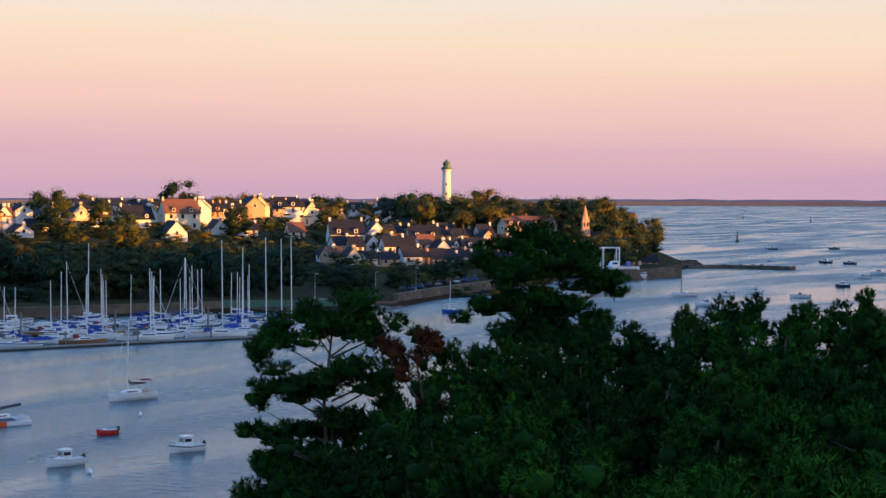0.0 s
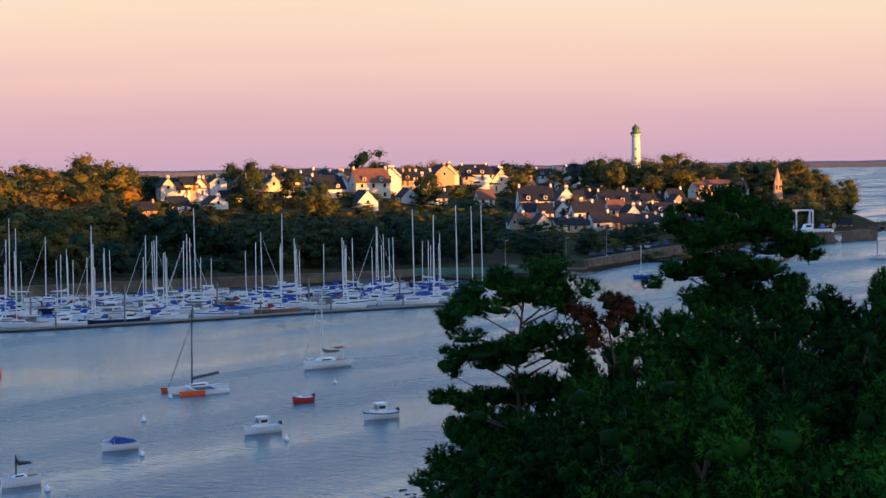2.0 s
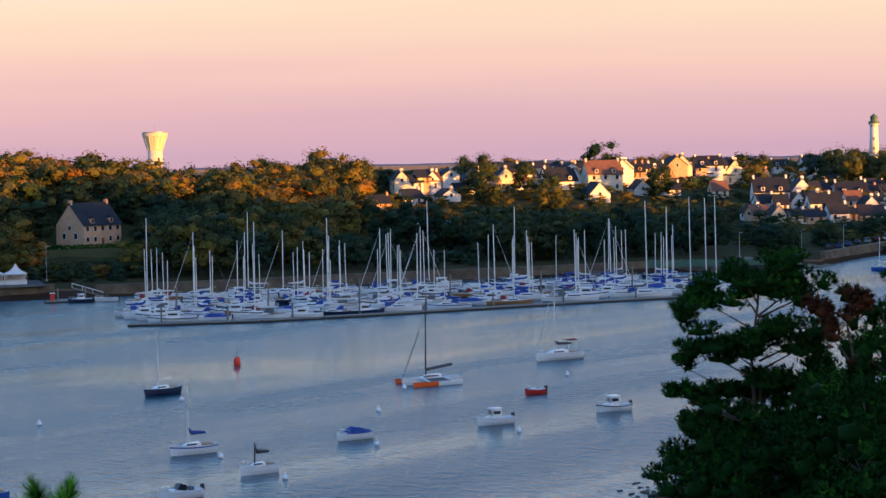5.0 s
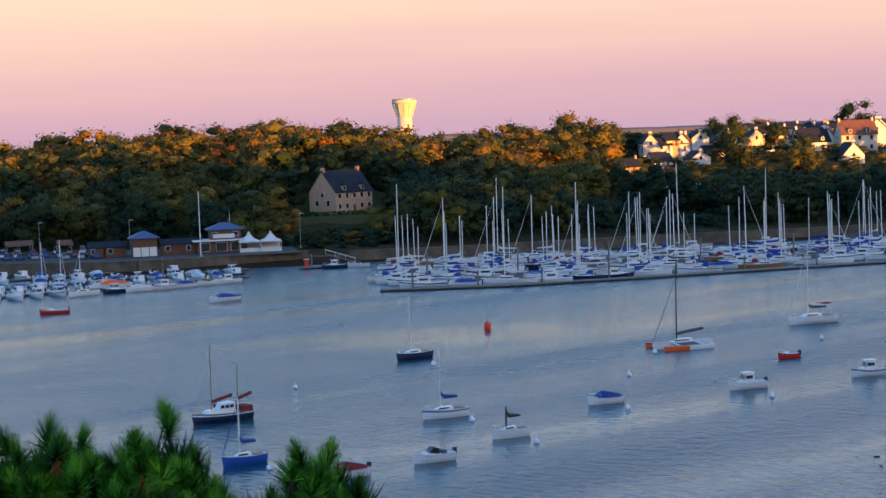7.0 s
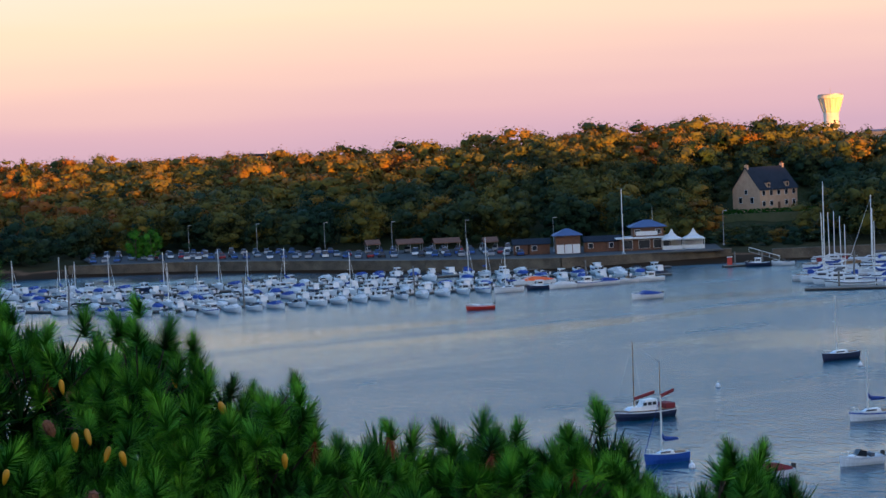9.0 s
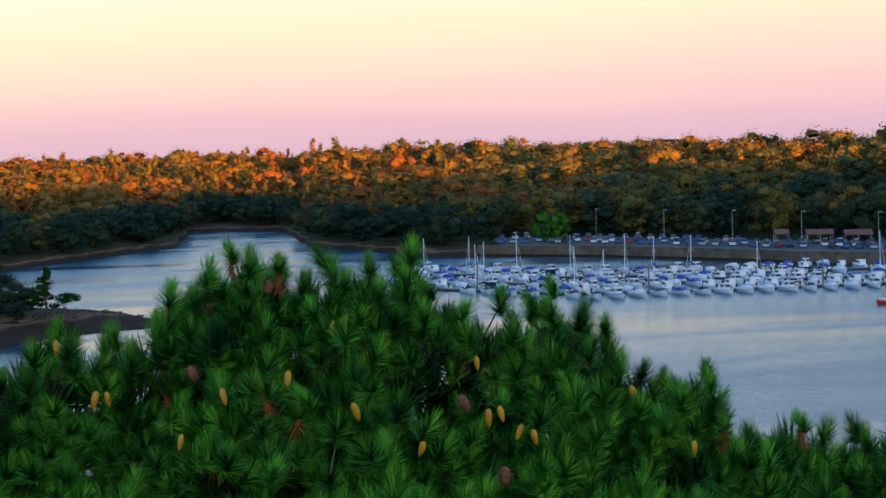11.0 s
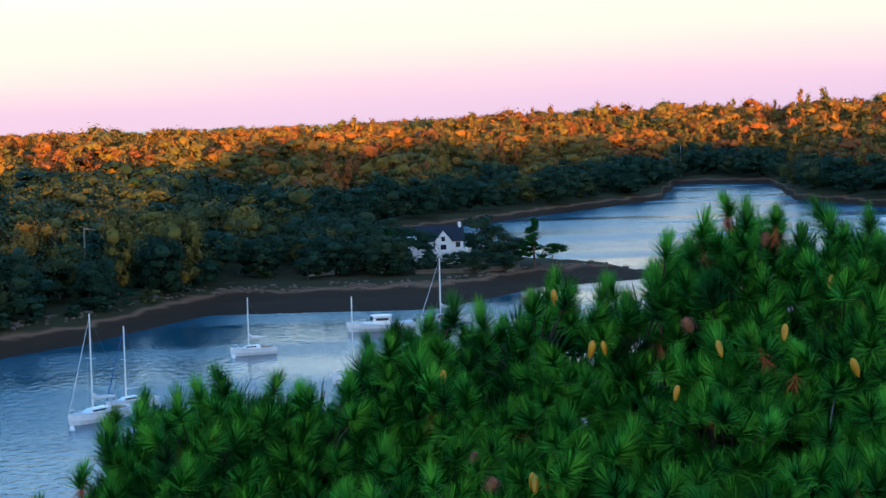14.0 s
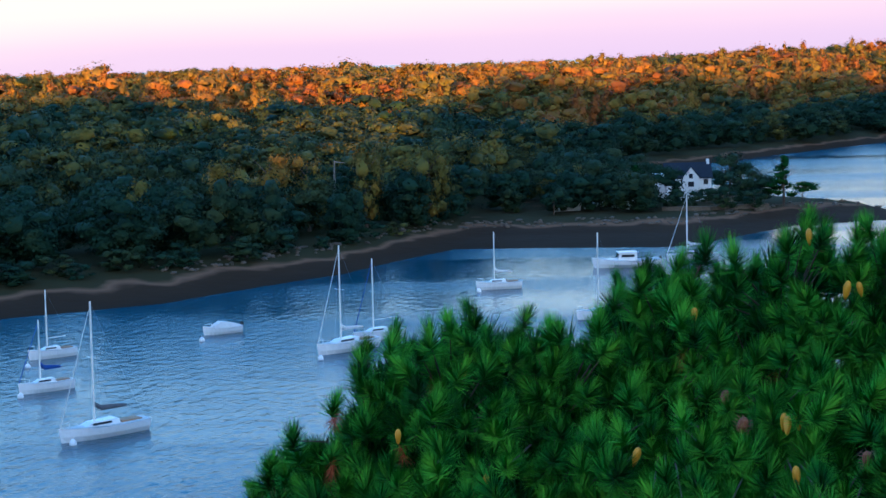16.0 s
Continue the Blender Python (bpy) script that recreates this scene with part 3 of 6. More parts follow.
for az, r, h, w in ((-48.5, 700, 16, 16), (-49.9, 704, 12, 11), (-45.0, 668, 15, 13), (-53.9, 712, 13, 14), (-43.7, 690, 15, 10), (-42.1, 680, 15, 13)):
    tree(az, r, h, w, "near", M_LEAF, "broad dark tree standing on the skyline", .3)
for az, r, h, w in ((-64.75, 800, 17, 14), (-64.2, 790, 14, 12), (-63.2, 800, 12, 13), (-62.3, 800, 11, 11), (-61.4, 780, 14, 13), (-60.6, 760, 13, 11)):
    tree(az, r, h, w, "umbrella", M_LEAF, "rounded headland pine catching the last sun", .42)
for az, r in ((-18.9, 532), (-18.45, 534)):
    tree(az, r, 9.5, 7, "near", M_PINE_FAR, "bright green tree beside the car park", .95)
tree(-43.9, 605, 16, 9, "umbrella", M_LEAF, "umbrella pine with a bare red trunk", .45)
tree(-3.75, 352, 9.5, 8.0, "layered", M_PINE_FAR, "dark pine at the end of the spit", .3)
tree(-4.25, 350, 5.5, 5.5, "umbrella", M_PINE_FAR, "low windblown pine at the end of the spit", .3, .8)
tree(.55, 345, 8.5, 9, "layered", M_PINE_FAR, "dark cedar beside the white cottage", .15)
for az, r, h, w in ((-2.6, 352, 7, 9), (-3.1, 356, 6, 8), (-2.2, 372, 9, 10), (-1.0, 345, 3.6, 6), (-2.0, 342, 4.5, 6), (-2.9, 345, 4, 6), (.9, 368, 8, 9), (.35, 346, 4.6, 6), (1.6, 347, 6, 7), (-1.5, 357, 3.2, 4.5), (3.0, 340, 5, 7), (-.45, 344, 3, 4.5)):
    tree(az, r, h, w, "near", M_LEAF, "rounded dark oak on the spit", .2)
# a higher tint gives these crowns the gold of low sun
for az, r, h, w, t in ((6.7, 322, 13.5, 9, .5), (8.6, 318, 13.5, 8, .55), (11.4, 312, 14, 11, .6), (12.6, 300, 13.5, 9, .55), (15.5, 285, 12, 8, .5), (10.3, 315, 13, 8, .5)):
    tree(az, r, h, w, "near", M_LEAF, "tree rising above the bank wood, sunlit gold put into its tint", t)
# a bare dead trunk
dead = thing("dead_tree", at(9.55, 318, float(height(9.55, 318)) - .1), "tall bleached dead trunk with one broken limb", "tree")
bm = B()
tube(bm, (0, 0, 0), (.3, 0, 9.5), .3, .16, 7)
tube(bm, (.3, 0, 9.5), (.35, 0, 11.4), .16, .09, 6)
part("trunk", bm, M_PLANK, dead)
part("limb", tube(B(), (.3, 0, 11.2), (2.2, 0, 10.9), .12, .05, 5), M_PLANK, dead)


# ---------------------------------------------------------------- pines on the near bank
def spray(axis_list, base_list, needles, length, width, spread, g, bend=.15):
    """Needle tufts: base points and axes -> corners, triangles; every needle a thin blade."""
    n = len(base_list)
    ax = np.asarray(axis_list, float)
    ax /= np.linalg.norm(ax, axis=1)[:, None]
    bs = np.asarray(base_list, float)
    A, P = np.repeat(ax, needles, 0), np.repeat(bs, needles, 0)
    k = len(A)
    t = g.normal(size=(k, 3))
    t -= (t * A).sum(1)[:, None] * A
    t /= np.linalg.norm(t, axis=1)[:, None]
    th = np.radians(g.uniform(spread[0], spread[1], k))[:, None]
    d = A * np.cos(th) + t * np.sin(th)
    root = P + A * (g.uniform(-.65, .3, k) * length)[:, None]
    tip = root + d * (length * g.uniform(.75, 1.1, k))[:, None] - np.array([0, 0, bend * length]) * (g.uniform(0, 1, k))[:, None]
    side = np.cross(d, g.normal(size=(k, 3)))
    side /= np.linalg.norm(side, axis=1)[:, None]
    side *= width / 2
    V = np.stack([root - side, root + side, tip], 1).reshape(-1, 3)
    return V, np.arange(3 * k).reshape(-1, 3)


def unit(a):
    return a / np.linalg.norm(a, axis=1)[:, None]


def face_along(v, f, nr):
    """Turns each blade so that its front lies on the side of the clump's normal."""
    a, b, c = v[f[:, 0]], v[f[:, 1]], v[f[:, 2]]
    flip = (np.cross(b - a, c - a) * nr[f[:, 0]]).sum(1) < 0
    f = f.copy()
    f[flip] = f[flip][:, ::-1]
    return f


def brush(axes, bases, needles, length, width, g, tint, spread=(10, 92)):
    """Leading shoots of a pine: long needles all round each shoot, wide at its foot and upright at its tip."""
    n = len(bases)
    A, P = np.repeat(unit(np.asarray(axes, float)), needles, 0), np.repeat(np.asarray(bases, float), needles, 0)
    k = len(A)
    size = np.repeat(g.uniform(.82, 1.22, n), needles)
    t = g.normal(size=(k, 3))
    t = unit(t - (t * A).sum(1)[:, None] * A)
    u = g.uniform(0, 1, k) ** .8
    th = np.radians(spread[1] + (spread[0] - spread[1]) * u + g.normal(0, 7, k))[:, None]
    d = A * np.cos(th) + t * np.sin(th)
    root = P + A * ((u - .75) * length * .75 * size)[:, None]
    reach = (length * size * g.uniform(.75, 1.08, k))[:, None]
    tip = root + d * reach + (A * .18 - np.array([0, 0, .03])) * reach
    side = unit(np.cross(d, g.normal(size=(k, 3)))) * width / 2
    V = np.stack([root - side, root + side, tip], 1).reshape(-1, 3)
    nr = np.repeat(unit(t * .75 + A * .75 + [0, 0, .25]), 3, 0)
    F = np.arange(3 * k).reshape(-1, 3)
    # needle roots tinted dark for shade between shoots, tips pale for sky light
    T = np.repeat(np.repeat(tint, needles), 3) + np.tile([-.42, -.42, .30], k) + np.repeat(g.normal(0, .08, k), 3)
    return V, face_along(V, F, nr), nr, T


def bank_z(x, y):
    edge = np.interp(x, [-700, -150, -40, 40, 100, 142, 200, 300, 500, 1300], [-60, -30, -8, 20, 75, 104, 112, 90, 40, -100])
    return float(3.0 * smooth((edge + 10 - y) / 20) - 1.4 + 9 * smooth((edge - y) / 45) + 28 * smooth((edge - 20 - y) / (edge + 280)))


def bank_pine(az, r, top, clumps, label, tint=.45, needles=13, length=.42, tufts=50):
    """A pine with bent limbs; clumps: (right, away, up from the top, half width, half height)."""
    p = way(az) * r
    z0 = bank_z(p.x, p.y) - .2
    ob = thing("pine_tree", pose(p.x, p.y, z0, 0, 0, az), label, "tree", "pines on the near bank")
    H = top - z0
    bm = B()
    pts = [Vector((.5 * math.sin(k * 1.3 + az), .3 * math.cos(k), H * .94 * k / 5)) for k in range(6)]
    for k in range(5):
        tube(bm, pts[k], pts[k + 1], .03 * H * (.62 - .095 * k) * .7, .03 * H * (.62 - .095 * (k + 1)) * .7, 7)
    part("trunk", bm, M_BARK, ob)
    bm = B()
    VV, FF, TT, NN, base = [], [], [], [], 0
    fine, count = [], 0
    open_crown = len(clumps) > 14
    for cx, cy, cz, w, h in clumps:
        for k in range(3 if len(clumps) in (13, 14, 5) else 6):
            fine.append((cx + rng.normal(0, w * .5), cy + rng.normal(0, w * .45), cz + rng.normal(0, h * (.58 if open_crown else .5)), w * rng.uniform(.42, .75), h * rng.uniform(.75, 1.15) if open_crown else h * rng.uniform(.8, 1.3)))
    for cx, cy, cz, w, h in fine:
        c = np.array([cx, cy, H + cz])
        st = Vector((0, 0, max(H * .25, c[2] - 1.2 - .25 * abs(cx))))
        mid = Vector((cx * .5, cy * .5, st.z + .35 * (c[2] - st.z) + .2))
        count += 1
        if count % 5 == 0:
            tube(bm, st, mid, .085, .055, 5)
            tube(bm, mid, Vector(c) - Vector((0, 0, h * .3)), .055, .02, 5)
        n = int(tufts * 1.15 * (w * w * h) ** .5 / 1.2) + 7
        d = rng.normal(size=(n, 3))
        d[:, 2] = np.where(rng.random(n) < .8, np.abs(d[:, 2]), d[:, 2])
        d /= np.linalg.norm(d, axis=1)[:, None]
        q = c + d * [w, w, h] * rng.uniform(.55, 1.0, (n, 1))
        ax = d * [.7, .7, .5] + [0, 0, .75] + .25 * rng.normal(size=(n, 3))
        v, f = spray(ax, q, needles, length * .8, .07, (8, 70), rng)
        nr = np.repeat(d * [1, 1, .8] + [0, 0, .3], needles * 3, 0) + .3 * rng.normal(size=(len(v), 3))
        f = face_along(v, f, nr)
        NN.append(nr)
        VV.append(v), FF.append(f + base), TT.append(np.full(len(v), tint) + np.repeat(rng.normal(0, .16, n), needles * 3))
        base += len(v)
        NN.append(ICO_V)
        # each clump's core is tinted darker to paint shade within the foliage
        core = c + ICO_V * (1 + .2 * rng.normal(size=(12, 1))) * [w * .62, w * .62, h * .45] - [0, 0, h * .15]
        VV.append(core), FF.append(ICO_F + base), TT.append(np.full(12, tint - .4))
        base += 12
    tagged(part("branchwork", bm, M_BARK, ob), kind="stuff")
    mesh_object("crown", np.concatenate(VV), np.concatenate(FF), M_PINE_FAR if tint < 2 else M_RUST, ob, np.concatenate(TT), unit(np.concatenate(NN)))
    return ob


# the flat-topped pine at the edge, in three open layers
bank_pine(-56.7, 122, 23.2, [(-3.4, 0, -1.5, 1.8, .8), (-1.6, 1, -.7, 1.7, .8), (.2, 0, -.5, 1.6, .7), (1.9, .5, -.2, 1.9, .9), (3.2, 0, -.9, 1.7, .8), (-4.3, 0, -2.0, 1.1, .5),
                             (-3.4, -.5, -4.7, 1.6, .6), (-1.6, -1, -4.0, 2.0, .7), (.4, -1, -3.7, 2.1, .8), (2.4, -1, -4.2, 2.0, .8), (-4.4, 0, -5.4, 1.0, .4),
                             (-3.6, 0, -7.6, 1.7, .6), (-5.0, 0, -7.4, .9, .4), (-1.5, .5, -7.2, 1.6, .6), (.6, -1, -6.6, 1.5, .6), (-2.8, 0, -9.4, 1.6, .7), (-4.4, 0, -10.0, 1.7, .8), (-1.2, 0, -10.4, 2.2, 1.1), (-5.3, 0, -11.6, 1.8, .9), (-2.5, 0, -12.2, 2.4, 1.1)],
          "tall dark maritime pine with open flat layers", .42)
# the higher pine behind it
bank_pine(-62.9, 135, 28.3, [(-.4, 0, -.7, 2.1, .8), (1.4, 0, -1.0, 1.9, .8), (-2.2, 0, -1.5, 1.9, .7), (2.9, 0, -1.9, 1.8, .7), (-3.4, .5, -2.6, 1.7, .6), (.6, -1, -2.5, 2.6, .9), (4.3, 0, -3.3, 1.4, .5), (2.6, -1, -3.4, 2.1, .7), (-1.9, -1, -3.2, 2.1, .7),
                             (-3.8, -1, -5.2, 1.6, .6), (-2.0, -1, -5.0, 2.0, .8), (.3, -1.5, -5.0, 2.2, .8), (2.0, -1, -5.4, 1.8, .7), (4.9, 0, -4.2, .9, .35), (3.6, -1, -6.2, 1.8, .7), (-1, -1.5, -7.0, 2.6, 1.0), (1.6, -2, -7.2, 2.6, 1.0)],
          "tall umbrella-shaped pine rising above the wood", .40)


def heap(n, w, h, depth):
    """Clumps of a full crown."""
    out = []
    for k in range(n):
        u = (k + .5) / n
        a = k * 2.4
        rr = w * math.sqrt(max(.1, 1 - (1 - u * 1.0) ** 2)) * rng.uniform(.35, .95)
        out.append((rr * math.cos(a), rr * math.sin(a), -h * u * .95 - .8, rng.uniform(.9, 1.35) * w * .33 + .4, rng.uniform(.7, 1.05)))
    return out


STAND_TOP = [(-54, -8.4), (-55.5, -7.4), (-57.5, -6.2), (-59, -5.4), (-60.3, -4.6), (-62, -4.2), (-64, -3.9), (-65.3, -3.7), (-67, -3.55), (-68, -3.3), (-69.3, -3.1), (-70.3, -3.2), (-72, -2.95), (-80, -2.8)]
rows = [(124, 0.0, 2.6, 13), (108, .75, 3.0, 13), (92, 1.7, 3.1, 13), (77, 2.9, 3.0, 13), (63, 4.4, 2.9, 14), (52, 6.0, 2.8, 14)]
for r, below, gap, n in rows:
    az = -54.6 - math.degrees(1.2 * gap / r) * rng.uniform(.3, .8) - (2.5 if below > 2 else 0) - (4.0 if below > 4 else 0)
    while az > -78:
        el = np.interp(-az, [-a for a, _ in STAND_TOP], [e for _, e in STAND_TOP]) - below + rng.normal(0, .13)
        top = EYE_Z + r * math.tan(radians(el)) + .2
        tint = .38 + rng.normal(0, .12) + (.22 if below > 4 else 0) + .1 * (az < -66)
        bank_pine(az, r + rng.normal(0, 2), top, heap(n, gap, 7.5, 0), "dense young pine with dark green needle tufts", tint, 16, .40, 32)
        az -= math.degrees(1.25 * gap / r) * rng.uniform(.8, 1.2)
bank_pine(-59.3, 117, 22.6, [(-.9, 0, -.9, 1.2, .6), (.4, 0, -.5, 1.0, .6), (1.3, 0, -1.0, .9, .5), (-.2, -.5, -2.2, 1.3, .7), (.6, -.5, -4.2, 1.0, .6)], "small pine with dry rust-brown needles", 9.0)


# ---------------------------------------------------------------- the large pine in front
PINE_TOP = [(-38.2, -11.2), (-37.3, -10), (-36.5, -8.95), (-35.6, -9.0), (-34.7, -10.2), (-33.3, -9.9), (-32.6, -8.9), (-31.8, -7.6), (-30.5, -8.9), (-29.4, -8.15), (-28.4, -8.0), (-27.2, -8.15), (-26.5, -8.9),
            (-25.7, -7.9), (-24.5, -8.6), (-23.5, -8.0), (-23.0, -6.4), (-21.7, -6.7), (-20.2, -5.95), (-19.4, -4.8), (-18.6, -3.96), (-17.4, -4.9), (-16, -4.6), (-15, -3.95), (-14.5, -2.85)]
PINE_TOP += [(-13.3, -3.3), (-12, -3.05), (-10.7, -3.2), (-9.3, -2.7), (-8.6, -3.3), (-8.3, -4.2), (-7.5, -3.9), (-7.1, -4.9), (-5.9, -5.0), (-4.3, -4.75), (-3.6, -5.5), (-2.1, -5.8), (-1.3, -5.6),
            (-.5, -6), (.5, -6.2), (1.2, -6.6), (2, -7.9), (3.0, -7.9), (4, -7.5), (5.6, -7.25), (6.8, -8), (7.8, -7.8), (8.8, -8.7), (9.2, -10.5), (10.9, -10.7), (11.6, -11.4), (12.2, -13.5)]


def front_spot(az, el, d):
    p = way(az) * (d * math.cos(radians(el)))
    return np.array([p.x, p.y, EYE_Z + d * math.sin(radians(el))])


def front_pine():
    g = np.random.default_rng(11)
    foot = way(-8) * 22
    z0 = bank_z(foot.x, foot.y) - .3
    ob = thing("pine_tree", pose(foot.x, foot.y, z0), "large green maritime pine with yellow and brown cones", "tree")
    shift = np.array([foot.x, foot.y, z0])
    tips, axes = [], []
    for az, el in PINE_TOP:                              # the shoots that stand out along the top
        for k in range(4):
            tips.append(front_spot(az + (g.normal(0, .42) if k else 0), el - .40 - .36 * k, 19 + g.normal(0, .5)))
            axes.append(np.array([.22 * g.normal(), .22 * g.normal(), 1.0]))
    az = -38.5
    while az < 12.5:                                     # the mass below, in shells that come nearer downwards
        top = lerp(PINE_TOP, az) - .95
        el = top - g.uniform(0, .6)
        while el > -16:
            deep = (top - el)
            d = 19.3 - min(4.2, deep * .55) + g.normal(0, .55)
            if noise.noise((az * .55, el * .75, 4.2)) > -.30 or deep < .6:
                tips.append(front_spot(az + g.normal(0, .4), el + g.normal(0, .22), d))
                axes.append(np.array([.45 * g.normal(), .45 * g.normal(), 1.0]) + .38 * np.array([*(-way(az))]))
            el -= g.uniform(.42, .66)
        az += g.uniform(.32, .46)
    n0 = len(tips)
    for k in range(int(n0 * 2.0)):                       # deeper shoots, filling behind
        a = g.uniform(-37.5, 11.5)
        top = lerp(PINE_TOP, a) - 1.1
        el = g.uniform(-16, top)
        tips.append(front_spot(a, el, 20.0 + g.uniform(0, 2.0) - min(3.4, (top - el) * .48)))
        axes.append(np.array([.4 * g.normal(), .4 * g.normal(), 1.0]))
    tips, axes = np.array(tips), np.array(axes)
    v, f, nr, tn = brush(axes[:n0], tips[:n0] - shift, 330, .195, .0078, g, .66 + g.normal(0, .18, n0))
    # inner shoots get a low tint standing for shade inside the crown
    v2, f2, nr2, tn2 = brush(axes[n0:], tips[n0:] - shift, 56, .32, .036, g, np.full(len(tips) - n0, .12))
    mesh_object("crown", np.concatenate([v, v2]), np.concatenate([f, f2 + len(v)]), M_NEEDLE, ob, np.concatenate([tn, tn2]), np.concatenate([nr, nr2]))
    # brown sheaths of old needles under some shoots
    pick = g.choice(n0, 60, replace=False)
    v, f = spray(-axes[pick] + [0, 0, -.4], tips[pick] - shift - [0, 0, .1], 60, .17, .009, (5, 55), g)
    mesh_object("dead_needles", v, f, M_DEADNEEDLE, ob)
    # twigs to every shoot, limbs to groups of them, one trunk
    bm = B()
    tw = B()
    groups = {}
    for p in tips:
        a = math.degrees(math.atan2(-p[0], p[1]))
        groups.setdefault((round(a / 3.2), round((p[2]) / 1.0)), []).append(p - shift)
    for pts in groups.values():
        c = np.mean(pts, 0)
        c = Vector(c) + Vector((0, .5, -.55))
        for p in pts:
            tube(tw, Vector(p).lerp(c, .45), Vector(p), .010, .007, 4)
        h = max(6, c.z - 1.5 - .22 * math.hypot(c.x, c.y))
        hub = Vector((0, 0, min(h, 24)))
        mid = hub.lerp(c, .55) + Vector((0, .3, -.5))
        tube(bm, hub, mid, .07, .05, 5)
        tube(bm, mid, c, .05, .02, 5)
    tagged(part("branchwork", tw, M_BARK, ob), kind="stuff")
    tagged(part("branchwork", bm, M_BARK, ob), kind="stuff")
    bm = B()
    tube(bm, (0, 0, -.5), (.3, .2, 12), .38, .27, 10)
    tube(bm, (.3, .2, 12), (0, 0, 24.2), .27, .1, 9)
    part("trunk", bm, M_BARK, ob)
    # cones
    young = [(-7.46, -4.79), (-5.6, -7.13), (-5.33, -7.1), (-8.91, -7.18), (-10.86, -6.74), (-12.2, -5.33), (-12.5, -5.25), (-12.69, -7.73), (-14.74, -8.9), (-16.32, -6.47), (-16.64, -8.0), (-16.96, -7.92),
             (-17.61, -8.47), (-17.93, -8.63), (-7.74, -8.44), (-.94, -7.83), (-4.22, -5.6), (-3.44, -10.86), (-19.52, -6.37), (5.85, -9.28), (.77, -11.83), (-3.55, -10.94), (-3.86, -10.83), (-3.73, -12.35), (5.31, -12.52), (7.82, -11.15), (-22.6, -9.0), (-20.8, -7.4)]
    old = [(-10.4, -4.08), (-16.65, -6.85), (-17.11, -9.68), (-1.8, -10.2), (-16.22, -10.66), (-15.83, -7.6), (-7.98, -6.52), (-4.61, -5.89), (-2.33, -10.99), (-5.74, -11.92)]
    bm = B()
    turned(bm, [(.004, 0), (.022, -.015), (.032, -.05), (.030, -.09), (.020, -.135), (.006, -.165)], 9)
    y0 = part("young_cone", bm, M_GOLD, ob, "smooth yellow-green young cone", True)
    bm = B()
    turned(bm, [(.01, 0), (.035, -.02), (.045, -.07), (.034, -.12), (.008, -.15)], 9)
    for k in range(56):
        u = (k + .5) / 56
        a, rr = k * 2.4, .03 + .026 * math.sin(math.pi * (.12 + .8 * u))
        z = -.012 - .132 * u
        c = Vector((math.cos(a) * rr, math.sin(a) * rr, z))
        t = Vector((-math.sin(a), math.cos(a), 0)) * .011
        o = Vector((math.cos(a) * .024, math.sin(a) * .024, .006))
        q = [bm.verts.new(c - t), bm.verts.new(c + t), bm.verts.new(c + o + t * .5), bm.verts.new(c + o - t * .5)]
        bm.faces.new(q)
    o0 = part("open_cone", bm, M_CONE, ob, "open brown woody cone")
    first = {"y": y0, "o": o0}
    for kind, table in (("y", young), ("o", old)):
        for k, (a, e) in enumerate(table):
            src = first[kind]
            c = src if k == 0 else new(src.name.split(".")[0], src.data)
            c.parent = ob
            top = lerp(PINE_TOP, a) - 1.05
            d = 19.3 - min(4.2, max(0, top - e) * .55) - .75
            p = front_spot(a, e, d) - shift + [0, 0, .085]
            c.matrix_basis = pose(*p, g.normal(0, 12), g.normal(0, 14), g.uniform(0, 360)) @ Matrix.Scale(g.uniform(.85, 1.1), 4)
    return ob


front_pine()


# ---------------------------------------------------------------- boats
def hull_rings(L, beam, free, sheer=.25, fine=.62, transom=.72, n=11, draft=.35):
    rings = []
    for k in range(n):
        s = k / (n - 1)
        x = -L / 2 + L * s * (1 - .0)
        b = beam / 2 * (transom + (1 - transom) * math.sin(min(1, s / .45) * math.pi / 2)) if s < .45 else beam / 2 * max(.015, (1 - ((s - .45) / .55) ** 2.1))
        z = free * (1 + sheer * (s - .35) ** 2 * 2.2)
        rake = .10 * L * fine * max(0, s - .8) * 2
        rings.append([(x + rake * .6, -b, z), (x, -b * .86, z * .42), (x - rake, -b * .45, -draft * .6), (x - rake, 0, -draft), (x - rake, b * .45, -draft * .6), (x, b * .86, z * .42), (x + rake * .6, b, z)])
    return rings


def hull(L, beam, free, mat, ob, stripe=None, deck=M_DECK, inset=.93, **kw):
    rg = hull_rings(L, beam, free, **kw)
    h = part("hull", loft(B(), rg), mat, ob, smooth=False)
    bm = B()
    L1 = [bm.verts.new((x * .985, y * inset, z + .02)) for x, y, z in (r[0] for r in rg)]
    C1 = [bm.verts.new((x * .985, 0, z + .07)) for x, y, z in (r[0] for r in rg)]
    R1 = [bm.verts.new((x * .985, -y * inset, z + .02)) for x, y, z in (r[0] for r in rg)]
    for k in range(len(rg) - 1):
        bm.faces.new((L1[k], L1[k + 1], C1[k + 1], C1[k]))
        bm.faces.new((C1[k], C1[k + 1], R1[k + 1], R1[k]))
    part("deck", bm, deck, ob)
    if stripe:
        bm = B()
        for side in (0, 6):
            for a, b in zip(rg, rg[1:]):
                p, q = Vector(a[side]), Vector(b[side])
                p2, q2 = Vector(a[1 if side == 0 else 5]), Vector(b[1 if side == 0 else 5])
                off = Vector((0, -.012 if side == 0 else .012, 0))
                bm.faces.new([bm.verts.new(v + off) for v in (p.lerp(p2, .12), q.lerp(q2, .12), q.lerp(q2, .38), p.lerp(p2, .38))])
        part("stripe", bm, stripe, ob)
    return rg


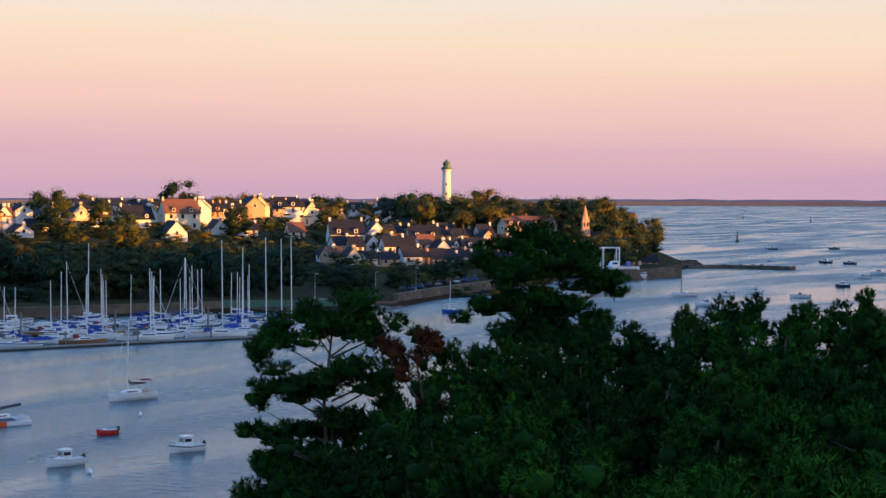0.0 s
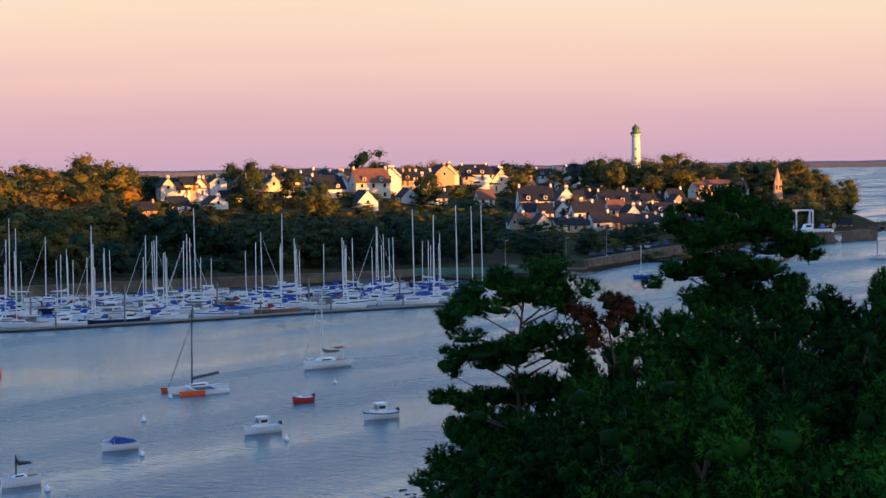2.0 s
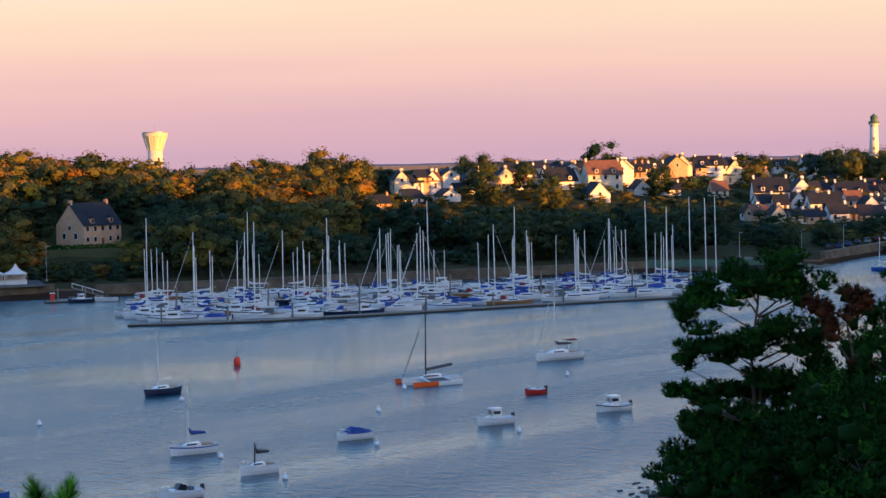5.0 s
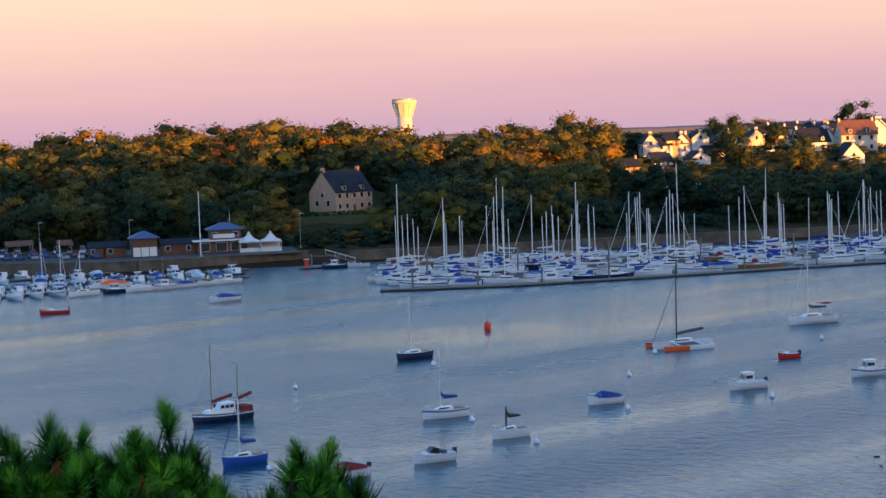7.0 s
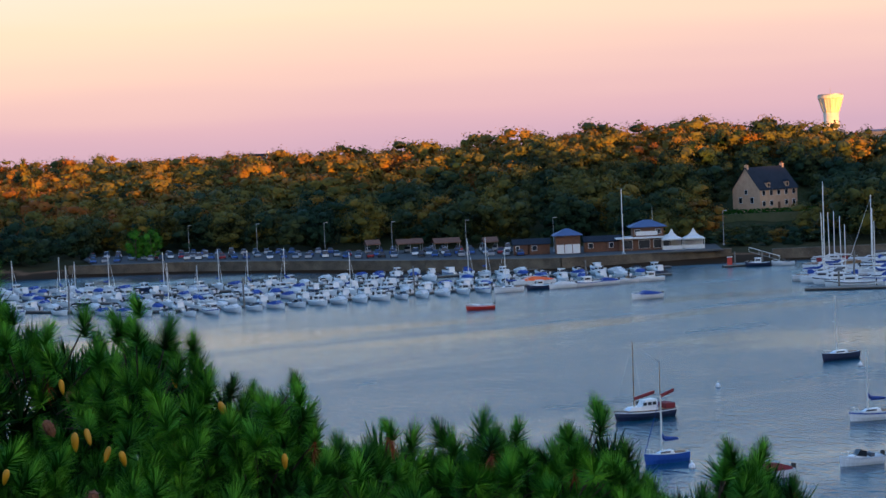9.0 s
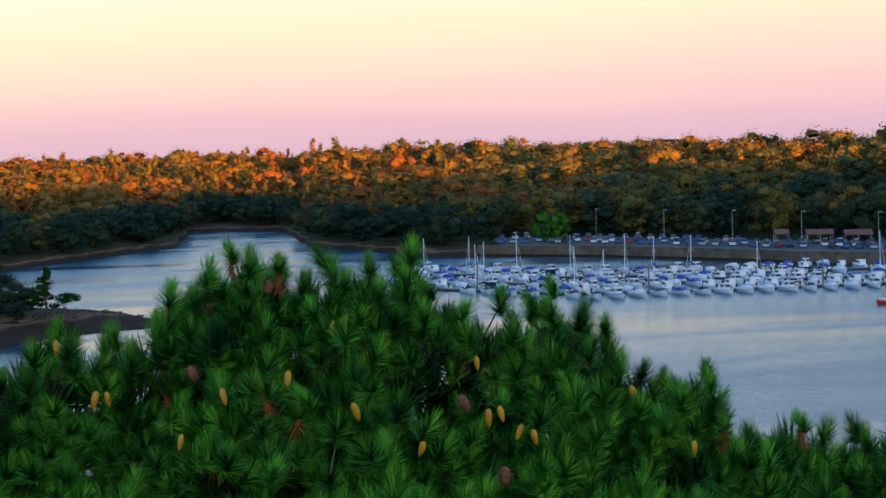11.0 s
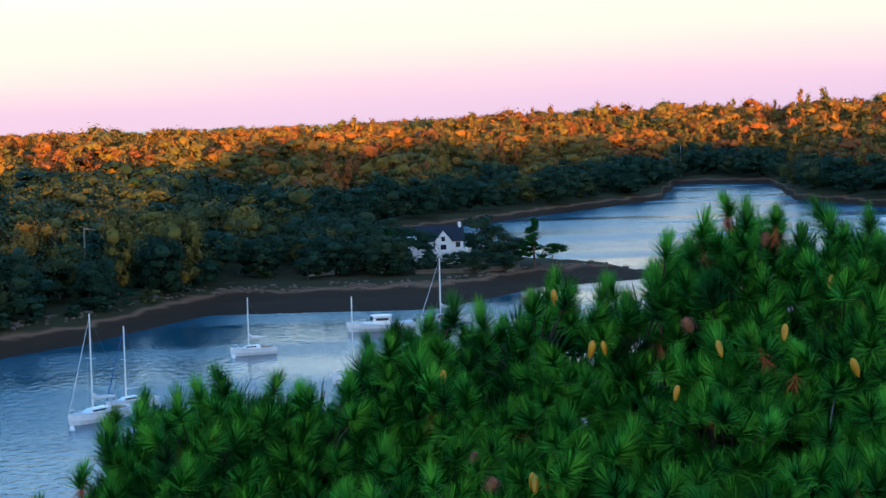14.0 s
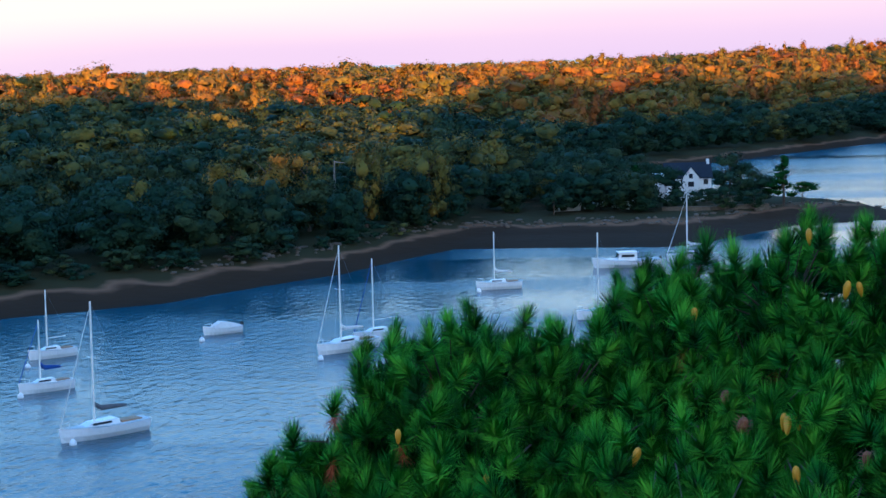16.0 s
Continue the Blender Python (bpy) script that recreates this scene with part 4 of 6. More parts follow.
def house_block(L, W0, H0, x, z, slope_f=.35, slope_b=.1, narrow=.8):
    """A cabin block with raked ends and a narrower roof."""
    bm = B()
    lo = [(x - L / 2, -W0 / 2, z), (x + L / 2, -W0 / 2 * .8, z), (x + L / 2, W0 / 2 * .8, z), (x - L / 2, W0 / 2, z)]
    hi = [(x - L / 2 + slope_b * H0, -W0 / 2 * narrow, z + H0), (x + L / 2 - slope_f * H0 * 1.6, -W0 / 2 * narrow * .8, z + H0 * .92), (x + L / 2 - slope_f * H0 * 1.6, W0 / 2 * narrow * .8, z + H0 * .92), (x - L / 2 + slope_b * H0, W0 / 2 * narrow, z + H0)]
    loft(bm, [lo, hi])
    return bm


def side_windows(ob, parent, n, x0, x1, y, z, w, h):
    for side in (-1, 1):
        for k in range(n):
            xx = x0 + (x1 - x0) * (k + .5) / n
            part("window", box(B(), xx, side * y, z, w, .03, h), M_SMOKE, parent)


def sailboat(m, L, label, hullmat=M_GEL, cover=M_SAILBLUE, spar=M_ALLOY, jib=M_SAILWHITE, mast=None, stripe=None, group="moored yachts", bimini=None, mizzen=False, hood=None):
    ob = thing("sailboat", m, label, "sailboat", group)
    beam, free = L * .31, .62 + .045 * L
    H = mast or L * 1.28
    hull(L, beam, free, hullmat, ob, stripe)
    cab = part("cabin", house_block(L * .42, beam * .62, .18 + .035 * L, L * .06, free, 1.3, .2, .86), M_GEL, ob)
    side_windows(ob, cab, 1, -L * .08, L * .2, beam * .285, free + .10 + .01 * L, L * .22, .10 + .01 * L)
    part("cockpit", box(B(), -L * .3, 0, free + .03, L * .25, beam * .5, .14, .92), M_TEAK, ob)
    if hood:
        bm = B()
        loft(bm, [[(x, -beam * .3 * k, free + .3), (x, -beam * .25 * k, free + .3 + h), (x, beam * .25 * k, free + .3 + h), (x, beam * .3 * k, free + .3)] for x, k, h in ((-L * .2, 1, .75), (-L * .12, 1, .8), (-L * .03, .85, .2))])
        part("sprayhood", bm, hood, ob)
    mx = L * .1
    part("mast", tube(B(), (mx, 0, free), (mx - .01 * H, 0, free + H), .075 + .0045 * L, .055 + .003 * L, 6), spar, ob)
    bz = free + 1.25
    part("boom", tube(B(), (mx, 0, bz), (mx - L * .4, 0, bz + .05), .05, .04, 5), spar, ob)
    if cover:
        bm = B()
        loft(bm, [[(mx - L * .4 * u, .17 * k * math.cos(a), bz + .16 * k + .24 * k * math.sin(a) + (.5 * max(0, .12 - u) / .12)) for a in [i * math.pi / 3 for i in range(6)]] for u, k in ((.02, 1.0), (.2, 1.1), (.5, .9), (.8, .7), (.97, .45))])
        part("sail_cover", bm, cover, ob)
    if jib:
        part("furled_jib", tube(B(), (L * .49, 0, free + .25), (mx + .05, 0, free + H * .93), .03 + .003 * L, .02, 5), jib, ob)
    rig = B()
    for p, q in (((-L * .49, 0, free), (mx, 0, free + H)), ((mx - .15, -beam * .45, free), (mx, 0, free + H * .93)), ((mx - .15, beam * .45, free), (mx, 0, free + H * .93))):
        tube(rig, p, q, .007, .007, 3)
    tagged(part("rigging", rig, M_ROPE, ob), kind="stuff")
    part("spreader", tube(B(), (mx, -beam * .3, free + H * .55), (mx, beam * .3, free + H * .55), .025, .025, 4), spar, ob)
    bm = B()
    for s in (-1, 1):
        tube(bm, (L * .47, 0, free + .6), (L * .34, s * beam * .26, free + .55), .02, .02, 4)
        tube(bm, (L * .34, s * beam * .26, free + .1), (L * .34, s * beam * .26, free + .55), .02, .02, 4)
    part("pulpit", bm, M_ALLOY, ob)
    if bimini:
        bm = B()
        loft(bm, [[(-L * .14 - L * .2 * u, y, free + 1.75 + .25 * math.cos(y / beam * 2.6)) for y in (-beam * .4, -beam * .2, 0, beam * .2, beam * .4)] + [(-L * .14 - L * .2 * u, y, free + 1.70 + .25 * math.cos(y / beam * 2.6)) for y in (beam * .4, 0, -beam * .4)] for u in (0, .5, 1)])
        part("bimini", bm, bimini, ob)
        for s in (-1, 1):
            part("stanchion", tube(B(), (-L * .3, s * beam * .38, free), (-L * .3, s * beam * .38, free + 1.8), .02, .02, 4), M_ALLOY, ob)
    if mizzen:
        part("mizzen_mast", tube(B(), (-L * .34, 0, free), (-L * .345, 0, free + H * .7), .05, .035, 5), spar, ob)
    return ob


def motorboat(m, L, label, kind="wheelhouse", hullmat=M_GEL, trim=M_SMOKE, group="moored motorboats", cover=M_SAILBLUE, stripe=None, engine=True):
    ob = thing("motorboat", m, label, "motorboat", group)
    beam, free = L * .38, .45 + .055 * L
    hull(L, beam, free, hullmat, ob, stripe, sheer=.5, transom=.9)
    part("foredeck", house_block(L * .36, beam * .66, .28, L * .2, free, 1.6, .2, .8), M_GEL, ob)
    if kind == "wheelhouse":
        cab = part("wheelhouse", house_block(L * .30, beam * .66, 1.15, 0, free, .25, .05, .86), M_GEL, ob)
        side_windows(ob, cab, 1, -L * .12, L * .10, beam * .315, free + .52, L * .19, .36)
        bm = B()
        c = [(L * .142, -beam * .22, free + .5), (L * .142, beam * .22, free + .5), (L * .115, beam * .21, free + .95), (L * .115, -beam * .21, free + .95)]
        bm.faces.new([bm.verts.new((x + .03, y, z)) for x, y, z in c])
        part("windscreen", bm, M_SMOKE, cab)
        part("roof", box(B(), -L * .02, 0, free + 1.14, L * .30, beam * .66, .07, .94), M_GEL, ob)
    elif kind == "cuddy":
        bm = B()
        for y in (-beam * .3, beam * .3):
            bm.faces.new([bm.verts.new(v) for v in ((-L * .1, y, free + .1), (L * .14, y, free + .25), (L * .04, y * .9, free + .75), (-L * .1, y * .9, free + .62))])
        bm.faces.new([bm.verts.new(v) for v in ((L * .14, -beam * .3, free + .25), (L * .14, beam * .3, free + .25), (L * .04, beam * .27, free + .75), (L * .04, -beam * .27, free + .75))])
        part("windscreen", bm, M_SMOKE, ob)
        part("console", box(B(), -L * .04, 0, free, L * .12, beam * .5, .45, .85), M_GEL, ob)
        part("seat", box(B(), -L * .24, 0, free, L * .1, beam * .6, .35, .95), M_SAILGREY, ob)
    elif kind == "cover":
        bm = B()
        loft(bm, [[(L * u, -beam * .46 * k, free + .05), (L * u, -beam * .3 * k, free + h), (L * u, beam * .3 * k, free + h), (L * u, beam * .46 * k, free + .05)] for u, k, h in ((-.45, .9, .25), (-.2, 1, .55), (.05, 1, .75), (.25, .85, .3))])
        part("canvas_cover", bm, cover, ob)
    if engine:
        part("outboard", box(box(B(), -L * .5 - .18, 0, free - .1, .36, .34, .55, .8), -L * .5 - .2, 0, -.4, .18, .12, free + .32), M_RUBBER, ob)
    bm = B()
    for s in (-1, 1):
        tube(bm, (L * .46, 0, free + .55), (L * .2, s * beam * .4, free + .5), .02, .02, 4)
        tube(bm, (L * .2, s * beam * .4, free + .1), (L * .2, s * beam * .4, free + .5), .02, .02, 4)
    part("bow_rail", bm, M_ALLOY, ob)
    return ob


def water_at(az, el, turn=0.0):
    """A floating pose on a bearing, at the angle below the horizon at which the water lies there."""
    return at(az, EYE_Z / math.tan(radians(-el)), 0, turn)


def float_ball(az, el, r=.32, mat=M_GEL, label="white mooring buoy on the water"):
    ob = thing("mooring_buoy", water_at(az, el), label, "buoy", "mooring buoys")
    part("float", turned(B(), [(.05, -.2), (r * .8, -.15), (r, .1), (r * .85, .3), (r * .4, .45), (.04, .5)], 10), mat, ob, smooth=True)
    part("ring", tube(B(), (0, 0, .48), (0, 0, .66), .05, .05, 6), M_ALLOY, ob)
    return ob


# the trimaran
def trimaran():
    ob = thing("trimaran", water_at(-47.0, -6.72, 207) @ Matrix.Scale(.86, 4), "white racing trimaran with orange float bows and black mast", "sailboat")
    hull(10.2, 1.9, .95, M_GEL, ob, transom=.7)
    part("cabin", house_block(4.0, 1.5, .55, .2, .95, 1.4, .4, .8), M_GEL, ob)
    part("window", box(B(), .2, 0, 1.2, 2.4, 1.5, .16), M_SMOKE, ob)
    for s in (-1, 1):
        bm = B()
        rg = hull_rings(8.6, .75, .62, transom=.5)
        loft(bm, [[(x + .4, y + s * 3.3, z) for x, y, z in r] for r in rg[:6]])
        fl = part("float", bm, M_GEL, ob)
        bm = B()
        loft(bm, [[(x + .4, y * 1.02 + s * 3.3, z * 1.02) for x, y, z in r] for r in rg[5:]])
        part("float_bow", bm, M_ORANGE, fl, "bright orange float bow")
        for k, x in enumerate((1.9, -2.0)):
            part("beam", tube(B(), (x, s * .5, .95), (x - .2, s * 3.2, .62), .16, .12, 6), M_GEL, ob)
        bm = B()
        bm.faces.new([bm.verts.new(v) for v in ((1.7, s * .9, .93), (1.6, s * 2.9, .70), (-1.8, s * 2.9, .70), (-1.8, s * .9, .93))])
        part("trampoline", bm, M_SAILGREY, ob)
    part("mast", tube(B(), (.9, 0, .95), (.7, 0, 13.2), .13, .08, 8), M_DARKSPAR, ob)
    part("boom", tube(B(), (.9, 0, 2.1), (-3.9, 0, 2.7), .09, .07, 6), M_DARKSPAR, ob)
    bm = B()
    loft(bm, [[(.8 - 4.6 * u, .2 * math.cos(a), 2.35 + .55 * u + .22 * math.sin(a)) for a in [i * math.pi / 3 for i in range(6)]] for u in (0, .3, .6, 1)])
    part("furled_sail", bm, M_SAILGREY, ob)
    part("bowsprit", tube(B(), (4.6, 0, .95), (6.4, 0, 1.1), .08, .05, 6), M_DARKSPAR, ob)
    part("furled_jib", tube(B(), (5.0, 0, 1.2), (.8, 0, 11.0), .07, .04, 5), M_SAILGREY, ob)
    rig = B()
    for s in (-1, 1):
        tube(rig, (-.6, s * 3.3, .6), (.75, 0, 11.5), .014, .014, 3)
    tagged(part("rigging", rig, M_ROPE, ob), kind="stuff")


trimaran()
# the motor-sailer with wine-red sails
ms = thing("motor_sailer", water_at(-33.25, -8.38, 210) @ Matrix.Scale(.8, 4), "navy motor sailer with white wheelhouse and wine-red sails", "boat")
hull(9.0, 3.1, 1.15, M_NAVY, ms, stripe=M_GEL, deck=M_TEAK, transom=.8)
cab = part("wheelhouse", house_block(2.6, 2.1, 1.5, -.4, 1.15, .3, .05, .88), M_GEL, ms)
side_windows(ms, cab, 3, -1.5, .7, .99, 1.9, .55, .42)
part("trunk_cabin", house_block(2.6, 1.9, .6, 1.7, 1.15, .8, 0, .9), M_GEL, ms)
part("stern_rail", box(B(), -3.6, 0, 1.2, 1.4, 2.3, .7, 1.0), M_SAILWINE, ms)
for x, h, bl in ((1.5, 9.6, 3.2), (-2.6, 6.4, 2.2)):
    mst = part("mast", tube(B(), (x, 0, 1.1), (x - .1, 0, 1.1 + h), .075, .045, 6), M_TEAK, ms)
    part("boom", tube(B(), (x, 0, 2.6), (x - bl, 0, 3.3), .06, .05, 6), M_TEAK, mst)
    bm = B()
    loft(bm, [[(x - bl * u, .16 * math.cos(a), 2.8 + .7 * u + .24 * math.sin(a)) for a in [i * math.pi / 3 for i in range(6)]] for u in (.02, .4, .7, 1)])
    part("furled_sail", bm, M_SAILWINE, mst)
rig = B()
for p, q in (((4.6, 0, 1.5), (1.4, 0, 10.6)), ((.9, -1.4, 1.2), (1.4, 0, 10.2)), ((.9, 1.4, 1.2), (1.4, 0, 10.2)), ((-2.7, 0, 7.4), (1.4, 0, 10.6))):
    tube(rig, p, q, .014, .014, 3)
tagged(part("rigging", rig, M_ROPE, ms), kind="stuff")

sailboat(water_at(-50.84, -6.08, 214), 8.2, "white cruising yacht with a bimini and furled jib", cover=M_SAILGREY, bimini=M_SAILWINE, mast=11.0)
sailboat(water_at(-39.03, -6.82, 222), 6.1, "dark blue classic sloop under a bare mast", M_NAVY, None, M_ALLOY, None, mast=7.6)
sailboat(water_at(-33.86, -9.68, 208), 4.6, "small blue dayboat with a royal blue sail cover", M_BLUE, M_SAILBLUE, M_ALLOY, M_SAILBLUE, mast=5.6)
sailboat(water_at(-39.9, -8.57, 205), 5.3, "small white cruiser with a blue boom tent", M_GEL, M_SAILBLUE, M_ALLOY, None, stripe=M_BLUE, mast=6.5)
sailboat(water_at(-41.82, -9.22, 210), 4.2, "small white dayboat with dark furled sail", M_GEL, M_DARKSPAR, M_DARKSPAR, None, mast=2.3)
motorboat(water_at(-39.5, -9.85, 208), 4.2, "open white motorboat with a black outboard", "cuddy")
motorboat(water_at(-36.9, -10.2, 208), 4.2, "white motorboat with wine-red canvas", "cover", cover=M_SAILWINE)
motorboat(water_at(-44.68, -8.31, 207), 4.2, "white dinghy under a dark blue canvas cover", "cover", engine=False)
motorboat(water_at(-48.88, -7.96, 210), 4.6, "white fishing motorboat with a wheelhouse", "wheelhouse")
motorboat(water_at(-52.4, -7.62, 210), 4.6, "white fishing motorboat with a pale wheelhouse", "wheelhouse", stripe=M_SMOKE)
motorboat(water_at(-50.1, -7.1, 205), 2.8, "small red inflatable dinghy at its mooring", "open", M_RED)
motorboat(water_at(-33.48, -4.86, 205), 6.2, "white launch with a blue canopy", "cover")
motorboat(water_at(-28.52, -4.98, 196), 5.3, "red and white open motorboat", "open", M_RED, stripe=M_GEL)
motorboat(water_at(-55.4, -5.62, 215), 6.0, "white cabin cruiser half hidden by the pine", "wheelhouse")
motorboat(water_at(-56.95, -6.95, 215), 4.8, "motorboat with bright blue canvas behind the pine", "cover", M_ORANGE)
sailboat(water_at(-60.27, -3.58, 190), 5.2, "small blue sloop moored off the slipway", M_BLUE, None, M_ALLOY, None, mast=7.5)
# boats on the left reach
sailboat(water_at(16.6, -10.9, 212), 8.3, "white sloop with grey sail cover at its mooring", M_GEL, M_SAILGREY, mast=10.4)
sailboat(water_at(18.2, -9.5, 206), 5.6, "small white yacht with a blue sail cover", M_GEL, M_SAILBLUE, jib=M_SAILBLUE, mast=6.0)
sailboat(water_at(17.98, -8.54, 205), 5.4, "small white yacht with a bare mast", M_GEL, None, jib=None, mast=6.4)
motorboat(water_at(13.0, -8.1, 205), 4.6, "white motorboat with a small white hood", "cover", cover=M_SAILWHITE)
sailboat(water_at(9.3, -8.76, 222), 8.2, "white sloop with furled jib and mizzen", M_GEL, M_SAILWHITE, mast=10.2)
sailboat(water_at(8.35, -8.45, 215), 6.4, "white yacht with a blue furled sail", M_GEL, None, jib=M_SAILBLUE, mast=8.0)
sailboat(water_at(4.7, -7.07, 192), 6.0, "white yacht lying across the current", M_GEL, M_SAILWHITE, jib=None, mast=6.6)
sailboat(water_at(-1.05, -6.35, 200), 7.6, "white yacht behind the pine top", M_GEL, M_SAILWHITE, mast=8.6)
motorboat(water_at(.9, -6.5, 190), 9.5, "long white launch moored off the spit", "wheelhouse")
sailboat(water_at(1.6, -8.0, 200), 6.5, "white yacht hidden behind the pine", M_GEL, None, jib=None, mast=9.0)
for az, el in ((-35.46, -7.52), (-45.42, -7.5), (-51.07, -6.55), (-34.6, -9.85), (-40.7, -8.7), (-42.6, -9.4), (-45.35, -8.5), (-49.6, -8.2), (-46.2, -6.85), (-39.6, -7.0), (17.5, -11.1), (18.95, -9.65), (13.6, -8.3), (10.1, -9.0), (18.7, -8.8), (5.3, -7.15)):
    float_ball(az, el)
rb = thing("channel_buoy", water_at(-41.26, -6.02), "red can channel buoy with a top mark", "buoy")
part("body", turned(B(), [(.2, -.3), (.46, -.2), (.55, .35), (.50, .85), (.32, 1.15), (.08, 1.25)], 14), M_BUOY, rb, smooth=True)
part("top_mark", tube(B(), (0, 0, 1.2), (0, 0, 2.5), .05, .04, 6), M_DARKSPAR, rb)
# small boats off the harbour mouth
for k, (az, el, size, s) in enumerate(((-67.8, -3.33, 6.5, 0), (-68.34, -3.03, 5.5, 0), (-69.2, -2.95, 5, 0), (-70.5, -3.05, 6, 0), (-71.23, -2.03, 6, 2), (-71.92, -2.06, 6, 2), (-69.68, -1.65, 6, 2), (-71.47, -1.63, 6, 2), (-71.72, -2.72, 5, 2), (-72.28, -2.47, 6, 0), (-72.76, -2.35, 7, 0), (-67.13, -3.05, 8, 1))):
    if s == 1:
        sailboat(water_at(az, el, 200), size, "small yacht with a dark mast off the harbour", M_GEL, None, M_DARKSPAR, None, mast=11)
    else:
        motorboat(water_at(az, el, 180 + 25 * math.sin(k)), size, "dark moored motorboat out in the bay" if s else "small white motorboat moored off the harbour", "cuddy" if k % 2 else "wheelhouse", M_NAVY if s else M_GEL, group="boats in the bay")
for az, el, h in ((-68.68, -1.44, 6.5), (-70.8, -.84, 7), (-68.85, -.74, 4)):
    b = thing("sea_mark", water_at(az, el), "dark sea mark standing in the bay", "beacon", "sea marks")
    part("body", turned(B(), [(1.2, -1), (1.2, 1.2), (.6, 1.6), (.35, h), (.1, h + .3)], 8), M_DARKSPAR, b)

# ---------------------------------------------------------------- the yacht marina
M1 = [(-38.1, 371), (-43, 371), (-48.5, 388), (-54.3, 410)]            # the outer pontoon
front_r = L(M1[::-1])


def pontoon(p, q, w, label, posts=0):
    p, q = Vector(p), Vector(q)
    d = (q - p)
    ob = thing("pontoon", Matrix.Translation(p) @ Matrix.Rotation(math.atan2(d.y, d.x), 4, "Z"), label, "pontoon", "marina pontoons", "structure")
    n = d.length
    part("float", box(B(), n / 2, 0, -.3, n, w * .9, .55), M_RUBBER, ob)
    part("walkway", box(B(), n / 2, 0, .27, n, w, .18), M_PLANK, ob)
    for k in range(posts):
        part("pile", tube(B(), (n * (k + .5) / posts, w / 2 + .2, -1), (n * (k + .5) / posts, w / 2 + .2, 3.2), .2, .18, 8), M_PLANK, ob)


prev = None
for az in (-38.1, -42, -46, -50, -54.3):
    p = way(az) * front_r(az)
    if prev is not None:
        pontoon(prev, p, 3.0, "long grey floating breakwater pontoon", 2)
    prev = p
# models of yachts and launches, each copied along the walkways
KIT = []
KIT.append(sailboat(at(-53.3, front_r(-53.3) + 5.0, 0, 8), 13.0, "large white yacht with a very tall mast", cover=M_SAILGREY, mast=19.5, jib=None, hood=M_SAILBLUE, group="marina yachts"))
KIT.append(sailboat(at(-42.0, front_r(-42.0) + 5.0, 0, 170), 11.5, "white yacht with a tall bare mast", cover=M_SAILWHITE, mast=18.0, jib=None, hood=M_SAILGREY, group="marina yachts"))
KIT.append(sailboat(at(-46.0, front_r(-46.0) + 5.0, 0, 4), 10.5, "white yacht alongside the outer pontoon", cover=M_SAILBLUE, mast=12.5, jib=None, hood=M_SAILBLUE, group="marina yachts"))
KIT.append(sailboat(at(-47.6, front_r(-47.6) + 5.0, 0, 184), 9.0, "white yacht with blue stripe and cover", stripe=M_BLUE, mast=11.0, jib=None, hood=M_SAILBLUE, group="marina yachts"))
KIT.append(sailboat(at(-49.4, front_r(-49.4) + 5.0, 0, 2), 9.5, "yacht with varnished coachroof and cream cover", M_TEAK, M_SAILWHITE, mast=11.0, jib=None, hood=M_SAILWINE, group="marina yachts"))
KIT.append(sailboat(at(-44.2, front_r(-44.2) + 5.0, 0, 182), 8.2, "navy blue yacht with a white sail cover", M_NAVY, M_SAILWHITE, mast=10.2, jib=None, hood=M_SAILBLUE, group="marina yachts"))
KIT.append(sailboat(at(-51.2, front_r(-51.2) + 5.0, 0, 6), 12.0, "long low white yacht with grey cover", cover=M_SAILGREY, mast=14.0, hood=M_SAILGREY, group="marina yachts"))
KIT_M = [motorboat(at(-39.4, front_r(-39.4) + 5.0, 0, 176), 9.5, "white motor cruiser with a dark side stripe", "wheelhouse", stripe=M_SMOKE, group="marina launches"),
         motorboat(at(-40.6, front_r(-40.6) + 5.0, 0, 182), 7.0, "white launch with a blue canvas cover", "cover", group="marina launches"),
         motorboat(at(-43.2, front_r(-43.2) + 5.0, 0, 178), 8.5, "white cabin launch with a wheelhouse", "wheelhouse", group="marina launches"),
         motorboat(at(-45.1, front_r(-45.1) + 5.0, 0, 4), 7.5, "navy launch with white wheelhouse", "wheelhouse", M_NAVY, group="marina launches")]
random.seed(4)
for w in range(6):                       # walkways from the outer pontoon towards the quay
    az = -39.7 - 2.7 * w
    r0, r1 = front_r(az) + 6, shore(az) - 20
    pontoon(way(az) * r0, way(az) * r1, 2.0, "timber-decked marina walkway", 3)
    r = r0 + 8
    while r < r1 - 3:
        for side in (-1, 1):
            if random.random() < .12:
                continue
            sail = random.random() < .56
            src = random.choice(KIT[2:] if random.random() < .93 else KIT[:2]) if sail else random.choice(KIT_M)
            off = 1.3 + 5.1 + random.uniform(-3.2, 2.2)
            a2 = az + side * math.degrees(off / r)
            copy_thing(src, at(a2, r, 0, (0 if side > 0 else 180) + random.uniform(-4, 4) + (180 if random.random() < .5 else 0)))
        r += random.uniform(4.2, 5.6)
for az in (-54.6, -55.05, -55.35):
    copy_thing(KIT[0], at(az, front_r(-54.3) + random.uniform(6, 30), 0, random.uniform(-15, 15)))
for k in range(2):
    az = -39.4 + .55 * k
    copy_thing(random.choice(KIT + KIT_M), at(az, 392 + 4.5 * k, 0, random.uniform(150, 190)))

